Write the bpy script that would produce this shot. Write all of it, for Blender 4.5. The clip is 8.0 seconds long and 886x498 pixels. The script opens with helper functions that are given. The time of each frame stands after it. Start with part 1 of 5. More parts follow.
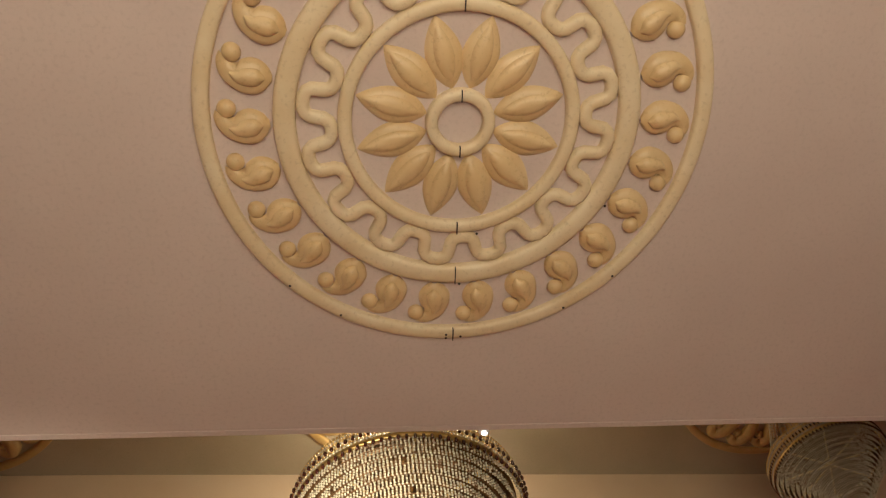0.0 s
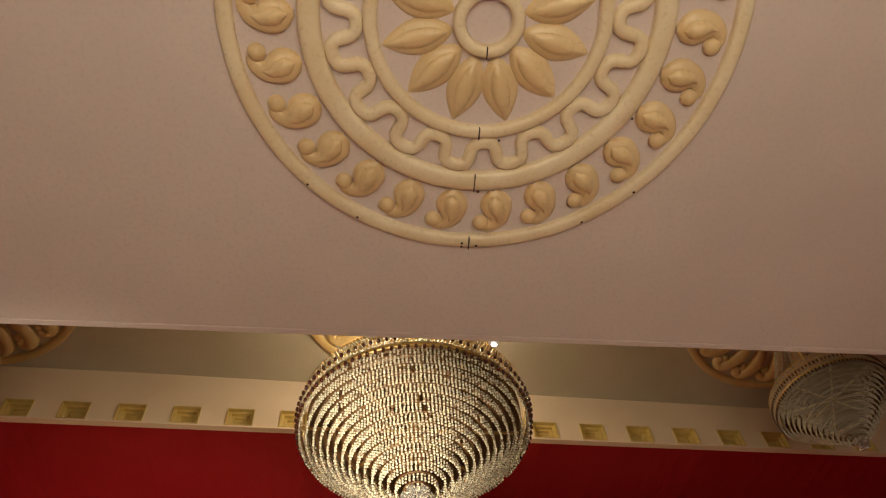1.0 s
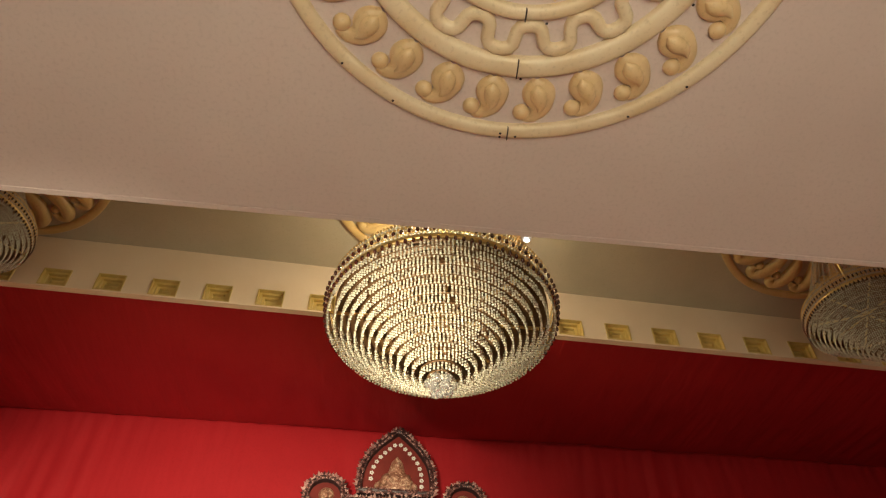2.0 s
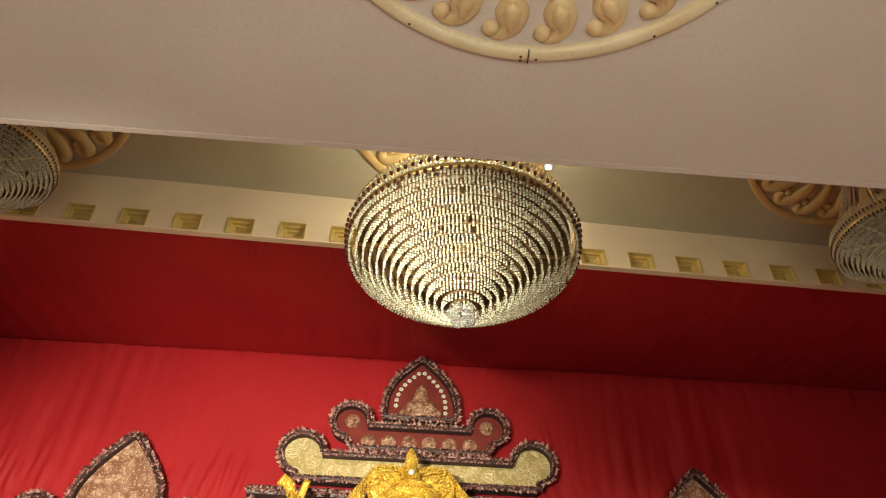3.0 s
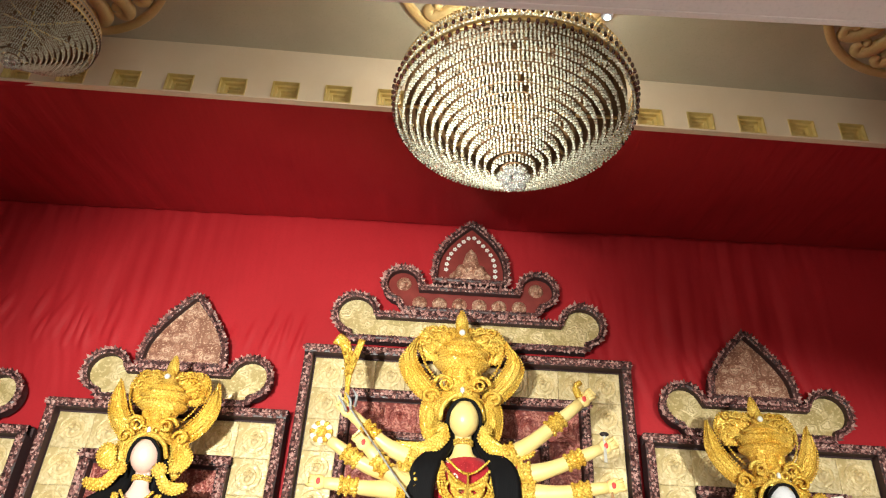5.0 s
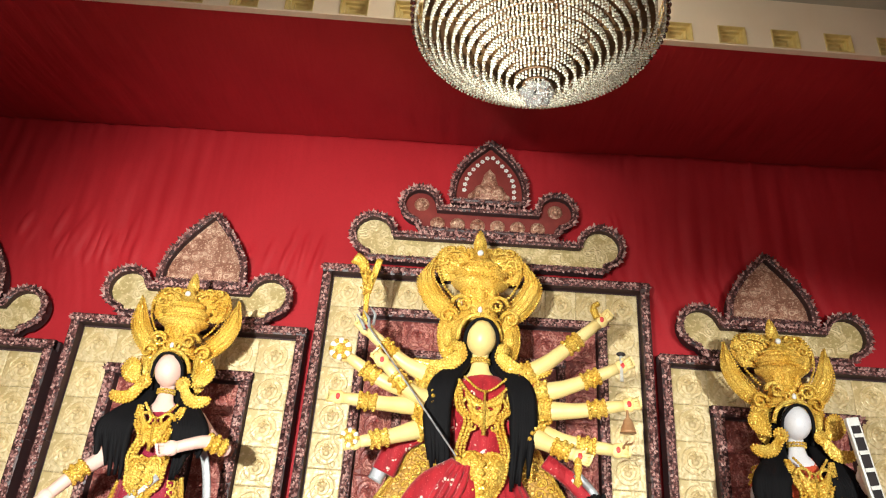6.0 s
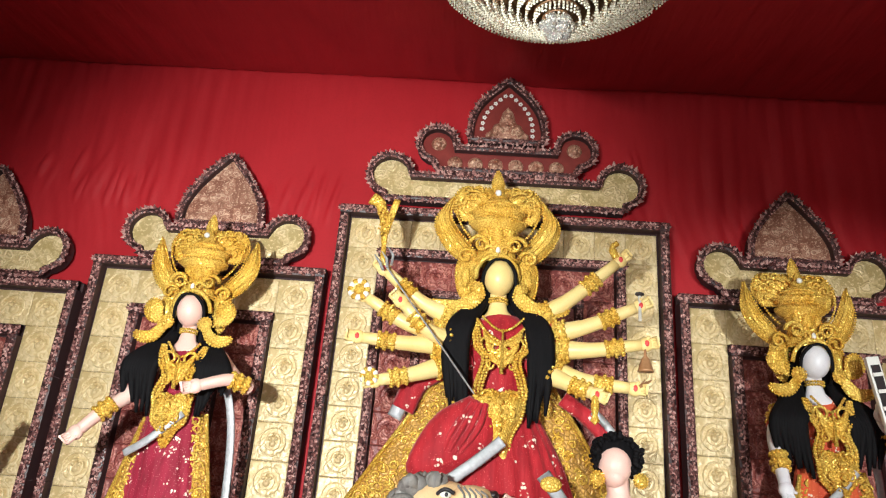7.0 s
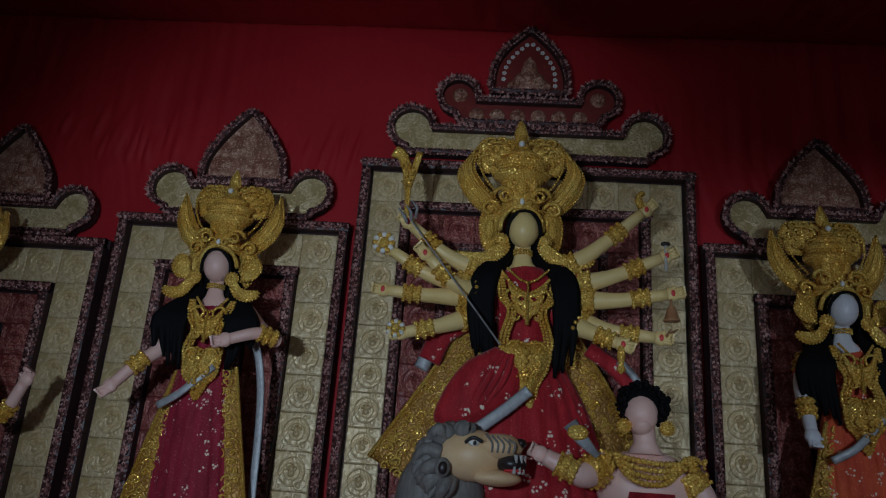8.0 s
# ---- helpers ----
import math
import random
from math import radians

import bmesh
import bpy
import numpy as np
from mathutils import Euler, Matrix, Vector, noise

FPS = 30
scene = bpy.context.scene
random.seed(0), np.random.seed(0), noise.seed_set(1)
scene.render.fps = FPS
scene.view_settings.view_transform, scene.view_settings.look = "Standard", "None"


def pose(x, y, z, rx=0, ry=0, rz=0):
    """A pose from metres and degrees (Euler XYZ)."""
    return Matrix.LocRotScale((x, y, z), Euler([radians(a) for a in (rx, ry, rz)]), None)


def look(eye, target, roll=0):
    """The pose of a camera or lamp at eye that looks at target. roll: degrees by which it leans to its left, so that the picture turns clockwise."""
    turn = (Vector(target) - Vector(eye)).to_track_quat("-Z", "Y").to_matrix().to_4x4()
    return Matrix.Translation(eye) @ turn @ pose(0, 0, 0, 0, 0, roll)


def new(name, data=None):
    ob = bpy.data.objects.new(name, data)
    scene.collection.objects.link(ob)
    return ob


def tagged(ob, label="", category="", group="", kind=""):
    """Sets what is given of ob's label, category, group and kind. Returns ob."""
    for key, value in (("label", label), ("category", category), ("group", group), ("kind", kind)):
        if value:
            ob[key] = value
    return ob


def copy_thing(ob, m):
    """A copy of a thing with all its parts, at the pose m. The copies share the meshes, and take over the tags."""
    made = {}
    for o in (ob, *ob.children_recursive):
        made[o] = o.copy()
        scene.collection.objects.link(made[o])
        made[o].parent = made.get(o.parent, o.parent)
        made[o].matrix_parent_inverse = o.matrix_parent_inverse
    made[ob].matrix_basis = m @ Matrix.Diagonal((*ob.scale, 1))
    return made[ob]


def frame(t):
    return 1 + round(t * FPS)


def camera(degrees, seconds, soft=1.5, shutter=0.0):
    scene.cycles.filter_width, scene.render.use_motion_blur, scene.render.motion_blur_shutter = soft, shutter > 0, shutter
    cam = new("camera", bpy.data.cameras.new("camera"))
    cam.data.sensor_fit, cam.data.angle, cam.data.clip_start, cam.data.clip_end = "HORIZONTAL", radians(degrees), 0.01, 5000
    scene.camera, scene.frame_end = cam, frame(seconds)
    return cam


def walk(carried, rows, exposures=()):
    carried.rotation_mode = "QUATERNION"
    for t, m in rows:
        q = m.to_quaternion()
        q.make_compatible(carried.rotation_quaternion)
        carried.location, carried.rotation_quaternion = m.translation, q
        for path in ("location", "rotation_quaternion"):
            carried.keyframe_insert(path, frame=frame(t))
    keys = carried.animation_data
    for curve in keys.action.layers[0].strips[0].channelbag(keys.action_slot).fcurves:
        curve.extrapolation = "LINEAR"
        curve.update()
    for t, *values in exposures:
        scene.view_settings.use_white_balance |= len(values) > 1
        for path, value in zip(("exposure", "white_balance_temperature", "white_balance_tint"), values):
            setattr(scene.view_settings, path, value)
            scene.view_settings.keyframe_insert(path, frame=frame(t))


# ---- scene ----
cam = camera(62.5, 8.0, soft=1.2)
PATH = [
    (0, (0.02, -0.227, 1.504), (0.255, 0.699, 3.261), -12.2),
    (0.5, (-0.004, -0.187, 1.502), (0.218, 0.825, 3.213), -8.5),
    (1, (0.006, -0.132, 1.484), (0.211, 0.961, 3.146), -6.1),
    (1.5, (0.001, -0.093, 1.516), (0.178, 1.129, 3.088), -1.6),
    (3, (0.013, -0.043, 1.558), (0.107, 1.425, 2.913), 1.4),
    (3.5, (0.019, -0.026, 1.571), (0.087, 1.503, 2.858), 1.8),
    (4, (0.018, -0.019, 1.576), (0.054, 1.567, 2.794), 2.2),
    (5.5, (-0.007, 0.055, 1.59), (-0.039, 1.803, 2.56), 4.0),
    (6, (-0.016, 0.084, 1.593), (-0.061, 1.882, 2.468), 4.3),
    (6.5, (-0.015, 0.096, 1.601), (-0.073, 1.929, 2.398), 4.5),
    (7, (-0.017, 0.111, 1.602), (-0.1, 1.973, 2.325), 4.5),
    (7.5, (-0.028, 0.123, 1.602), (-0.14, 2.009, 2.256), 4.6),
    (8, (-0.077, 0.128, 1.579), (-0.197, 2.03, 2.185), 4.1),
]
walk(cam, [(t, look(eye, target, roll)) for t, eye, target, roll in PATH], exposures=[
    (0.0, -0.2, 6200, 10), (1.0, -0.2, 6200, 10), (1.5, -0.05, 6200, 9), (3.0, 0.28, 5500, -4), (3.5, 0.4, 5450, -4), (4.0, 0.48, 5000, -4),
    (5.5, 0.48, 4850, 3), (6.0, 0.36, 4800, 4), (7.0, 0.12, 4700, 6), (7.3, 0.0, 4650, 7), (7.5, -0.36, 4550, 7), (7.7, -1.0, 4500, 5), (8.0, -2.65, 3950, 4),
])

# ---- world and lamps ----
world = bpy.data.worlds.new("hall_air")
scene.world = world
world.use_nodes = True
world.node_tree.nodes["Background"].inputs[0].default_value = (0.9, 0.75, 0.6, 1)
world.node_tree.nodes["Background"].inputs[1].default_value = 0.02


def lamp(name, kind, eye, target, power, color, size=0.3, spot=60, blend=0.6):
    d = bpy.data.lights.new(name, kind)
    d.energy, d.color = power, color
    if kind == "AREA":
        d.shape, d.size, d.size_y = "RECTANGLE", size, size * 0.6
    else:
        d.shadow_soft_size = size
    if kind == "SPOT":
        d.spot_size, d.spot_blend = radians(spot), blend
    ob = new(name, d)
    ob.matrix_world = look(eye, target)
    return ob


WARM = (1.0, 0.82, 0.56)
lamp("stage_floodlight", "SPOT", (-1.6, -1.0, 1.95), (-1.35, 6.0, 2.76), 2700, WARM, 0.12, 59, 0.8)
lamp("stage_floodlight", "SPOT", (2.5, -1.0, 2.1), (2.8, 6.0, 1.9), 1450, WARM, 0.10, 44, 0.6)
# Added spot with no source in the hall; it only brightens the beads.
lamp("chandelier_spotlight", "SPOT", (-1.2, 1.1, 0.9), (0.24, 3.15, 4.54), 2600, WARM, 0.06, 18, 1.0)
# Added fill pointing up, in place of bounced light on the low ceiling.
lamp("hall_uplight", "AREA", (0.2, -1.9, 0.6), (0.2, -1.6, 4.0), 150, WARM, 4.0)
# Added ambient fill behind the camera; an assumed source, out of view.
lamp("hall_light", "AREA", (0.2, -4.5, 3.6), (0.2, -3.0, 1.0), 120, WARM, 3.0)
# Two added point lamps within the strands brighten cornice and recess; no real bulbs.
lamp("chandelier_light", "POINT", (0.34, 3.21, 5.32), (0.34, 3.21, 0), 62, (1.0, 0.80, 0.52), 0.10)
lamp("chandelier_light", "POINT", (0.34, 3.21, 4.80), (0.34, 3.21, 0), 3, (1.0, 0.80, 0.52), 0.10)

# ---- materials ----


class Nodes:
    """A short hand for node materials."""

    def __init__(self, name):
        self.m = bpy.data.materials.new(name)
        self.m.use_nodes = True
        self.t = self.m.node_tree
        self.b = self.t.nodes["Principled BSDF"]
        self.geo = self.t.nodes.new("ShaderNodeTexCoord")

    def noise(self, scale, detail=4.0, rough=0.55, stretch=None):
        n = self.t.nodes.new("ShaderNodeTexNoise")
        n.inputs["Scale"].default_value, n.inputs["Detail"].default_value, n.inputs["Roughness"].default_value = scale, detail, rough
        self.place(n, stretch)
        return n.outputs["Fac"]

    def cells(self, scale, stretch=None, feature="F1"):
        n = self.t.nodes.new("ShaderNodeTexVoronoi")
        n.feature = feature
        n.inputs["Scale"].default_value = scale
        self.place(n, stretch)
        return n.outputs["Distance"]

    def place(self, n, stretch):
        if stretch:
            mp = self.t.nodes.new("ShaderNodeMapping")
            mp.inputs["Scale"].default_value = stretch
            self.t.links.new(self.geo.outputs["Object"], mp.inputs["Vector"])
            self.t.links.new(mp.outputs["Vector"], n.inputs["Vector"])
        else:
            self.t.links.new(self.geo.outputs["Object"], n.inputs["Vector"])

    def ramp(self, fac, stops):
        r = self.t.nodes.new("ShaderNodeValToRGB")
        e = r.color_ramp.elements
        while len(e) < len(stops):
            e.new(0.5)
        for k, (p, c) in zip(e, stops):
            k.position, k.color = p, (*c, 1) if len(c) == 3 else c
        self.t.links.new(fac, r.inputs["Fac"])
        return r.outputs["Color"]

    def mix(self, a, b, fac, mode="MIX"):
        n = self.t.nodes.new("ShaderNodeMix")
        n.data_type, n.blend_type = "RGBA", mode
        for sock, v in ((n.inputs[0], fac), (n.inputs[6], a), (n.inputs[7], b)):
            if hasattr(v, "links"):
                self.t.links.new(v, sock)
            elif isinstance(v, tuple):
                sock.default_value = (*v, 1)
            else:
                sock.default_value = v
        return n.outputs[2]

    def own_random(self):
        return self.t.nodes.new("ShaderNodeObjectInfo").outputs["Random"]

    def base(self, c):
        self.t.links.new(c, self.b.inputs["Base Color"])

    def bump(self, h, strength=0.3, dist=0.01):
        n = self.t.nodes.new("ShaderNodeBump")
        n.inputs["Strength"].default_value, n.inputs["Distance"].default_value = strength, dist
        self.t.links.new(h, n.inputs["Height"])
        last = self.b.inputs["Normal"].links
        if last:
            self.t.links.new(last[0].from_socket, n.inputs["Normal"])
        self.t.links.new(n.outputs["Normal"], self.b.inputs["Normal"])

    def surf(self, rough=0.6, metal=0.0, spec=0.5, sheen=0.0):
        self.b.inputs["Roughness"].default_value, self.b.inputs["Metallic"].default_value = rough, metal
        self.b.inputs["Specular IOR Level"].default_value, self.b.inputs["Sheen Weight"].default_value = spec, sheen
        return self.m


def two_tone(name, a, b, scale, rough=0.6, metal=0.0, bump=0.15, dist=0.004, fine=120, spec=0.5, vary=0.0, sheen=0.0, stretch=None):
    """Colour a to b by a broad noise and a fine one, with fine relief; vary: difference between alike pieces."""
    n = Nodes(name)
    broad = n.ramp(n.noise(scale, stretch=stretch), [(0.3, a), (0.7, b)])
    c = n.mix(broad, tuple(0.72 * v for v in a), n.ramp(n.noise(fine, 3), [(0.55, (0, 0, 0)), (0.8, (0.6, 0.6, 0.6))]))
    if vary:
        c = n.mix(c, n.ramp(n.own_random(), [(0, (1 - vary,) * 3), (1, (1, 1, 1))]), 1.0, "MULTIPLY")
    n.base(c)
    n.bump(n.noise(fine, 4), bump, dist)
    return n.surf(rough, metal, spec, sheen)


def cloth(name, a, b, folds, rough=0.8, sheen=0.2, amount=0.25):
    """Stretched cloth with long soft wrinkles and a fine weave."""
    n = Nodes(name)
    n.base(n.mix(n.ramp(n.noise(1.1, 5), [(0.3, a), (0.72, b)]), tuple(0.85 * v for v in a), n.ramp(n.noise(60, 2), [(0.5, (0, 0, 0)), (0.8, (0.5, 0.5, 0.5))])))
    n.bump(n.noise(3.0, 3, 0.5, folds), amount, 0.05)
    n.bump(n.noise(240, 2), 0.12, 0.002)
    return n.surf(rough, 0, 0.3, sheen)


def flecked(name, ground, fleck, bright, scale, rough=0.5, metal=0.2, bump=0.6, dist=0.01):
    """Carved or sequinned: dark ground, lighter raised flecks, a few bright ones."""
    n = Nodes(name)
    d = n.cells(scale)
    c = n.ramp(d, [(0.12, bright), (0.3, fleck), (0.62, ground)])
    n.base(n.mix(c, tuple(0.55 * v for v in fleck), n.ramp(n.noise(scale * 0.18, 3), [(0.45, (0, 0, 0)), (0.75, (0.7, 0.7, 0.7))])))
    inv = n.ramp(d, [(0.0, (1, 1, 1)), (0.6, (0, 0, 0))])
    n.bump(inv, bump, dist)
    return n.surf(rough, metal)


def pressed(name, ground, mid, bright, scale, rough=0.4, metal=0.15, bump=0.5, dist=0.01, vary=0.0, loose=0.9):
    """Stamped foil: small rosettes of rings side by side, with soft dents and paler mottling."""
    n = Nodes(name)
    v = n.t.nodes.new("ShaderNodeTexVoronoi")
    v.inputs["Scale"].default_value, v.inputs["Randomness"].default_value = scale, loose
    bend = n.t.nodes.new("ShaderNodeTexNoise")
    bend.inputs["Scale"].default_value, bend.inputs["Detail"].default_value = scale * 1.3, 2.0
    n.place(bend, None)
    mixed = n.t.nodes.new("ShaderNodeMix")
    mixed.data_type, mixed.blend_type = "RGBA", "LINEAR_LIGHT"
    mixed.inputs[0].default_value = 0.45 / scale
    n.t.links.new(n.geo.outputs["Object"], mixed.inputs[6])
    n.t.links.new(bend.outputs["Color"], mixed.inputs[7])
    n.t.links.new(mixed.outputs[2], v.inputs["Vector"])
    d = v.outputs["Distance"]
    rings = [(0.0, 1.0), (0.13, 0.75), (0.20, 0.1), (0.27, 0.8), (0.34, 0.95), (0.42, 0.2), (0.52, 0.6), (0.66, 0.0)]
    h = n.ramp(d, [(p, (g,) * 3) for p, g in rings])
    # Relief height also tints: hollows darker, ridges lighter, shading put into the colour.
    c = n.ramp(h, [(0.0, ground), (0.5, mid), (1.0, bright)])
    c = n.mix(c, tuple(0.72 * q for q in mid), n.ramp(n.noise(2.6, 5), [(0.42, (0, 0, 0)), (0.78, (0.75, 0.75, 0.75))]))
    c = n.mix(c, bright, n.ramp(n.noise(scale * 4, 3), [(0.54, (0, 0, 0)), (0.68, (0.9, 0.9, 0.9))]))
    if vary:
        c = n.mix(c, n.ramp(n.own_random(), [(0, (1 - vary,) * 3), (1, (1, 1, 1))]), 1.0, "MULTIPLY")
    n.base(c)
    n.bump(h, bump, dist)
    n.bump(n.noise(scale * 4, 3), 0.5, 0.010)
    return n.surf(rough, metal)


def gilded(name, low, body, high, scale, rough, metal):
    """Gilt stamped foil: even gold; brown in the narrow hollows between its little bosses is shade put into the colour.
    """
    n = Nodes(name)
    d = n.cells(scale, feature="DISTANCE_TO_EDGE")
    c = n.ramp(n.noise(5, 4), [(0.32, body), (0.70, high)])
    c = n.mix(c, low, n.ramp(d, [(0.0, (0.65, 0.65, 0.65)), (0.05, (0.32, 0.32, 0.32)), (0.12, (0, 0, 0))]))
    n.base(c)
    n.bump(n.ramp(d, [(0.0, (0, 0, 0)), (0.30, (1, 1, 1))]), 0.55, 0.008)
    n.bump(n.noise(scale * 2.2, 3), 0.35, 0.006)
    return n.surf(rough, metal)


def islands(name, stops, rough=0.45, metal=0.1):
    """Small carved pieces, each in its own shade."""
    n = Nodes(name)
    isle = n.t.nodes.new("ShaderNodeNewGeometry").outputs["Random Per Island"]
    n.base(n.mix(n.ramp(isle, stops), stops[0][1], n.ramp(n.noise(70, 3), [(0.5, (0, 0, 0)), (0.75, (0.5, 0.5, 0.5))])))
    n.bump(n.noise(150, 2), 0.2, 0.003)
    return n.surf(rough, metal)


def sari(name, a, b, sequin, spot=16.0):
    """Soft cloth with long folds, fine glittering sequins and sparse flower spots."""
    n = Nodes(name)
    c = n.ramp(n.noise(4, 5, 0.6, (3, 3, 0.8)), [(0.32, a), (0.68, b)])
    c = n.mix(c, sequin, n.ramp(n.cells(spot * 4.0), [(0.11, (0.8, 0.8, 0.8)), (0.17, (0, 0, 0))]))
    flower = n.mix(n.ramp(n.cells(spot * 0.6), [(0.28, (1, 1, 1)), (0.33, (0, 0, 0))]), n.ramp(n.cells(spot * 2.4), [(0.36, (1, 1, 1)), (0.44, (0, 0, 0))]), 1.0, "MULTIPLY")
    n.base(n.mix(c, (0.86, 0.72, 0.58), flower))
    n.bump(n.noise(5, 3, 0.5, (4, 4, 0.5)), 0.4, 0.03)
    n.bump(n.noise(200, 2), 0.15, 0.002)
    return n.surf(0.7, 0, 0.3, 0.15)


M = {}
M["ceiling"] = cloth("ceiling_cloth", (0.62, 0.525, 0.505), (0.69, 0.595, 0.57), (1, 1, 1), 0.85, 0.1, 0.05)
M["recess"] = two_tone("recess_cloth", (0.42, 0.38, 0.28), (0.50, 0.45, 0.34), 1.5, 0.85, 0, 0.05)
M["cornice"] = two_tone("cornice_board", (0.74, 0.60, 0.44), (0.80, 0.67, 0.52), 2.0, 0.6, 0, 0.06)
M["gilt_plaster"] = two_tone("recess_medallion_gold", (0.56, 0.38, 0.13), (0.68, 0.50, 0.24), 5, 0.3, 0, 0.1, 0.003, 60, vary=0.1)
M["boss"] = two_tone("boss_paint", (0.62, 0.45, 0.12), (0.76, 0.60, 0.25), 9, 0.30, 0.12, 0.1, vary=0.15)
M["plaster"] = two_tone("medallion_cream", (0.74, 0.60, 0.38), (0.83, 0.73, 0.54), 5, 0.36, 0, 0.10, 0.003, 60)
M["plaster_gold"] = two_tone("medallion_gold", (0.70, 0.50, 0.25), (0.80, 0.63, 0.38), 5, 0.28, 0, 0.10, 0.003, 60, vary=0.1)
M["red"] = cloth("red_cloth", (0.33, 0.007, 0.012), (0.40, 0.012, 0.018), (1.2, 1, 0.25), 0.65, 0.0, 0.45)
M["red_top"] = cloth("red_canopy_cloth", (0.31, 0.006, 0.011), (0.37, 0.011, 0.016), (2.2, 0.3, 1), 0.65, 0.0, 0.45)
# Palest tones of trim and carving are pinkish highlights put into the colour.
M["trim"] = flecked("purple_trim", (0.020, 0.007, 0.008), (0.20, 0.080, 0.072), (0.60, 0.36, 0.31), 34, 0.42, 0.1, 0.9, 0.012)
M["carving"] = islands("purple_carving", [(0.0, (0.022, 0.008, 0.009)), (0.35, (0.13, 0.050, 0.046)), (0.55, (0.42, 0.21, 0.19)), (1.0, (0.78, 0.54, 0.48))])
# Backing boards; also the painted-in shade on the mouldings' side walls.
M["board"] = two_tone("dark_board_and_side_shade", (0.03, 0.012, 0.014), (0.05, 0.02, 0.02), 5, 0.7)
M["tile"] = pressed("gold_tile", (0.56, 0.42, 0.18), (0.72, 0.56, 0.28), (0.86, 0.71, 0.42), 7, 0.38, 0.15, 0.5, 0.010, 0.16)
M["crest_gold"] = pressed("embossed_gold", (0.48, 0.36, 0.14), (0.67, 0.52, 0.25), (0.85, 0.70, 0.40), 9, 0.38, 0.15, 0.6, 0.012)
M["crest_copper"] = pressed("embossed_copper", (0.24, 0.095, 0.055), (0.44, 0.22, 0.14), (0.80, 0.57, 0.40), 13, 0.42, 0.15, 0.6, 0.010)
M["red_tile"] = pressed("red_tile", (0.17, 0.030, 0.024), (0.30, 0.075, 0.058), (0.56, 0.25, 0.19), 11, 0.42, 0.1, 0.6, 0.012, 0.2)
M["crest_red"] = two_tone("crest_red", (0.15, 0.018, 0.014), (0.22, 0.032, 0.024), 8, 0.45, 0, 0.1)
M["copper"] = two_tone("copper_relief", (0.40, 0.20, 0.08), (0.58, 0.34, 0.16), 20, 0.4, 0.3, 0.2)
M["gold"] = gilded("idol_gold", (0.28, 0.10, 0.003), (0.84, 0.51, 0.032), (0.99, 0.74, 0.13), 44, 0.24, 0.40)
# Darker copy of the idol gold: shade between the flares' scrolls, as colour.
M["gold_shade"] = gilded("shaded_gold", (0.08, 0.03, 0.004), (0.36, 0.19, 0.018), (0.52, 0.30, 0.04), 30, 0.4, 0.3)
M["hair"] = two_tone("black_hair", (0.0025, 0.0022, 0.003), (0.006, 0.005, 0.006), 8, 0.75, 0, 0.3, 0.004, 90, spec=0.15, stretch=(6, 6, 0.6))
M["skin_yellow"] = two_tone("yellow_paint", (0.80, 0.60, 0.20), (0.86, 0.68, 0.28), 5, 0.35, 0, 0.03)
M["skin_pink"] = two_tone("pink_paint", (0.78, 0.50, 0.42), (0.84, 0.58, 0.50), 5, 0.38, 0, 0.03)
M["skin_white"] = two_tone("white_paint", (0.74, 0.71, 0.76), (0.82, 0.80, 0.84), 5, 0.35, 0, 0.03)
M["skin_tan"] = two_tone("tan_paint", (0.66, 0.44, 0.20), (0.76, 0.56, 0.32), 5, 0.45, 0, 0.05)
M["sari_red"] = sari("red_sari", (0.24, 0.004, 0.010), (0.42, 0.014, 0.022), (0.70, 0.16, 0.13), 15)
M["sari_maroon"] = sari("maroon_sari", (0.17, 0.004, 0.018), (0.32, 0.014, 0.045), (0.66, 0.28, 0.28), 20)
M["sari_orange"] = sari("orange_sari", (0.46, 0.05, 0.012), (0.68, 0.12, 0.03), (0.90, 0.55, 0.25), 19)
M["silver"] = two_tone("silver_foil", (0.34, 0.34, 0.36), (0.48, 0.48, 0.50), 30, 0.45, 0.2, 0.3)
M["mane"] = two_tone("grey_mane", (0.13, 0.12, 0.115), (0.26, 0.24, 0.22), 9, 0.55, 0, 0.5, 0.01, 40, stretch=(3, 3, 0.8))
M["dark"] = two_tone("dark_paint", (0.012, 0.010, 0.012), (0.03, 0.02, 0.02), 9, 0.4)
M["pale"] = two_tone("pale_paint", (0.75, 0.73, 0.68), (0.82, 0.80, 0.76), 20, 0.4)
M["palm"] = two_tone("red_palm", (0.55, 0.03, 0.03), (0.62, 0.06, 0.05), 20, 0.5)
M["wood_floor"] = two_tone("hall_floor", (0.22, 0.15, 0.11), (0.30, 0.22, 0.16), 3, 0.6)
M["hall_wall"] = cloth("hall_wall_cloth", (0.52, 0.40, 0.30), (0.60, 0.48, 0.38), (2, 2, 0.3))
M["metal"] = two_tone("gilt_metal", (0.50, 0.34, 0.12), (0.62, 0.46, 0.20), 20, 0.3, 0.9, 0.1)


def crystal(name, color, rough, through_part):
    n = Nodes(name)
    isle = n.t.nodes.new("ShaderNodeNewGeometry").outputs["Random Per Island"]
    # Some pieces dark reddish brown: red reflections and sparkle put into the base colour.
    n.base(n.ramp(isle, [(0.0, (0.35 * color[0], 0.22 * color[1], 0.14 * color[2])), (0.10, tuple(0.75 * v for v in color)), (0.3, color), (1.0, tuple(min(1, 1.15 * v) for v in color))]))
    n.b.inputs["Transmission Weight"].default_value = through_part
    n.b.inputs["IOR"].default_value = 1.6
    return n.surf(rough, 0.0, 0.9)


M["bead"] = crystal("crystal_bead", (0.94, 0.88, 0.72), 0.04, 0.55)
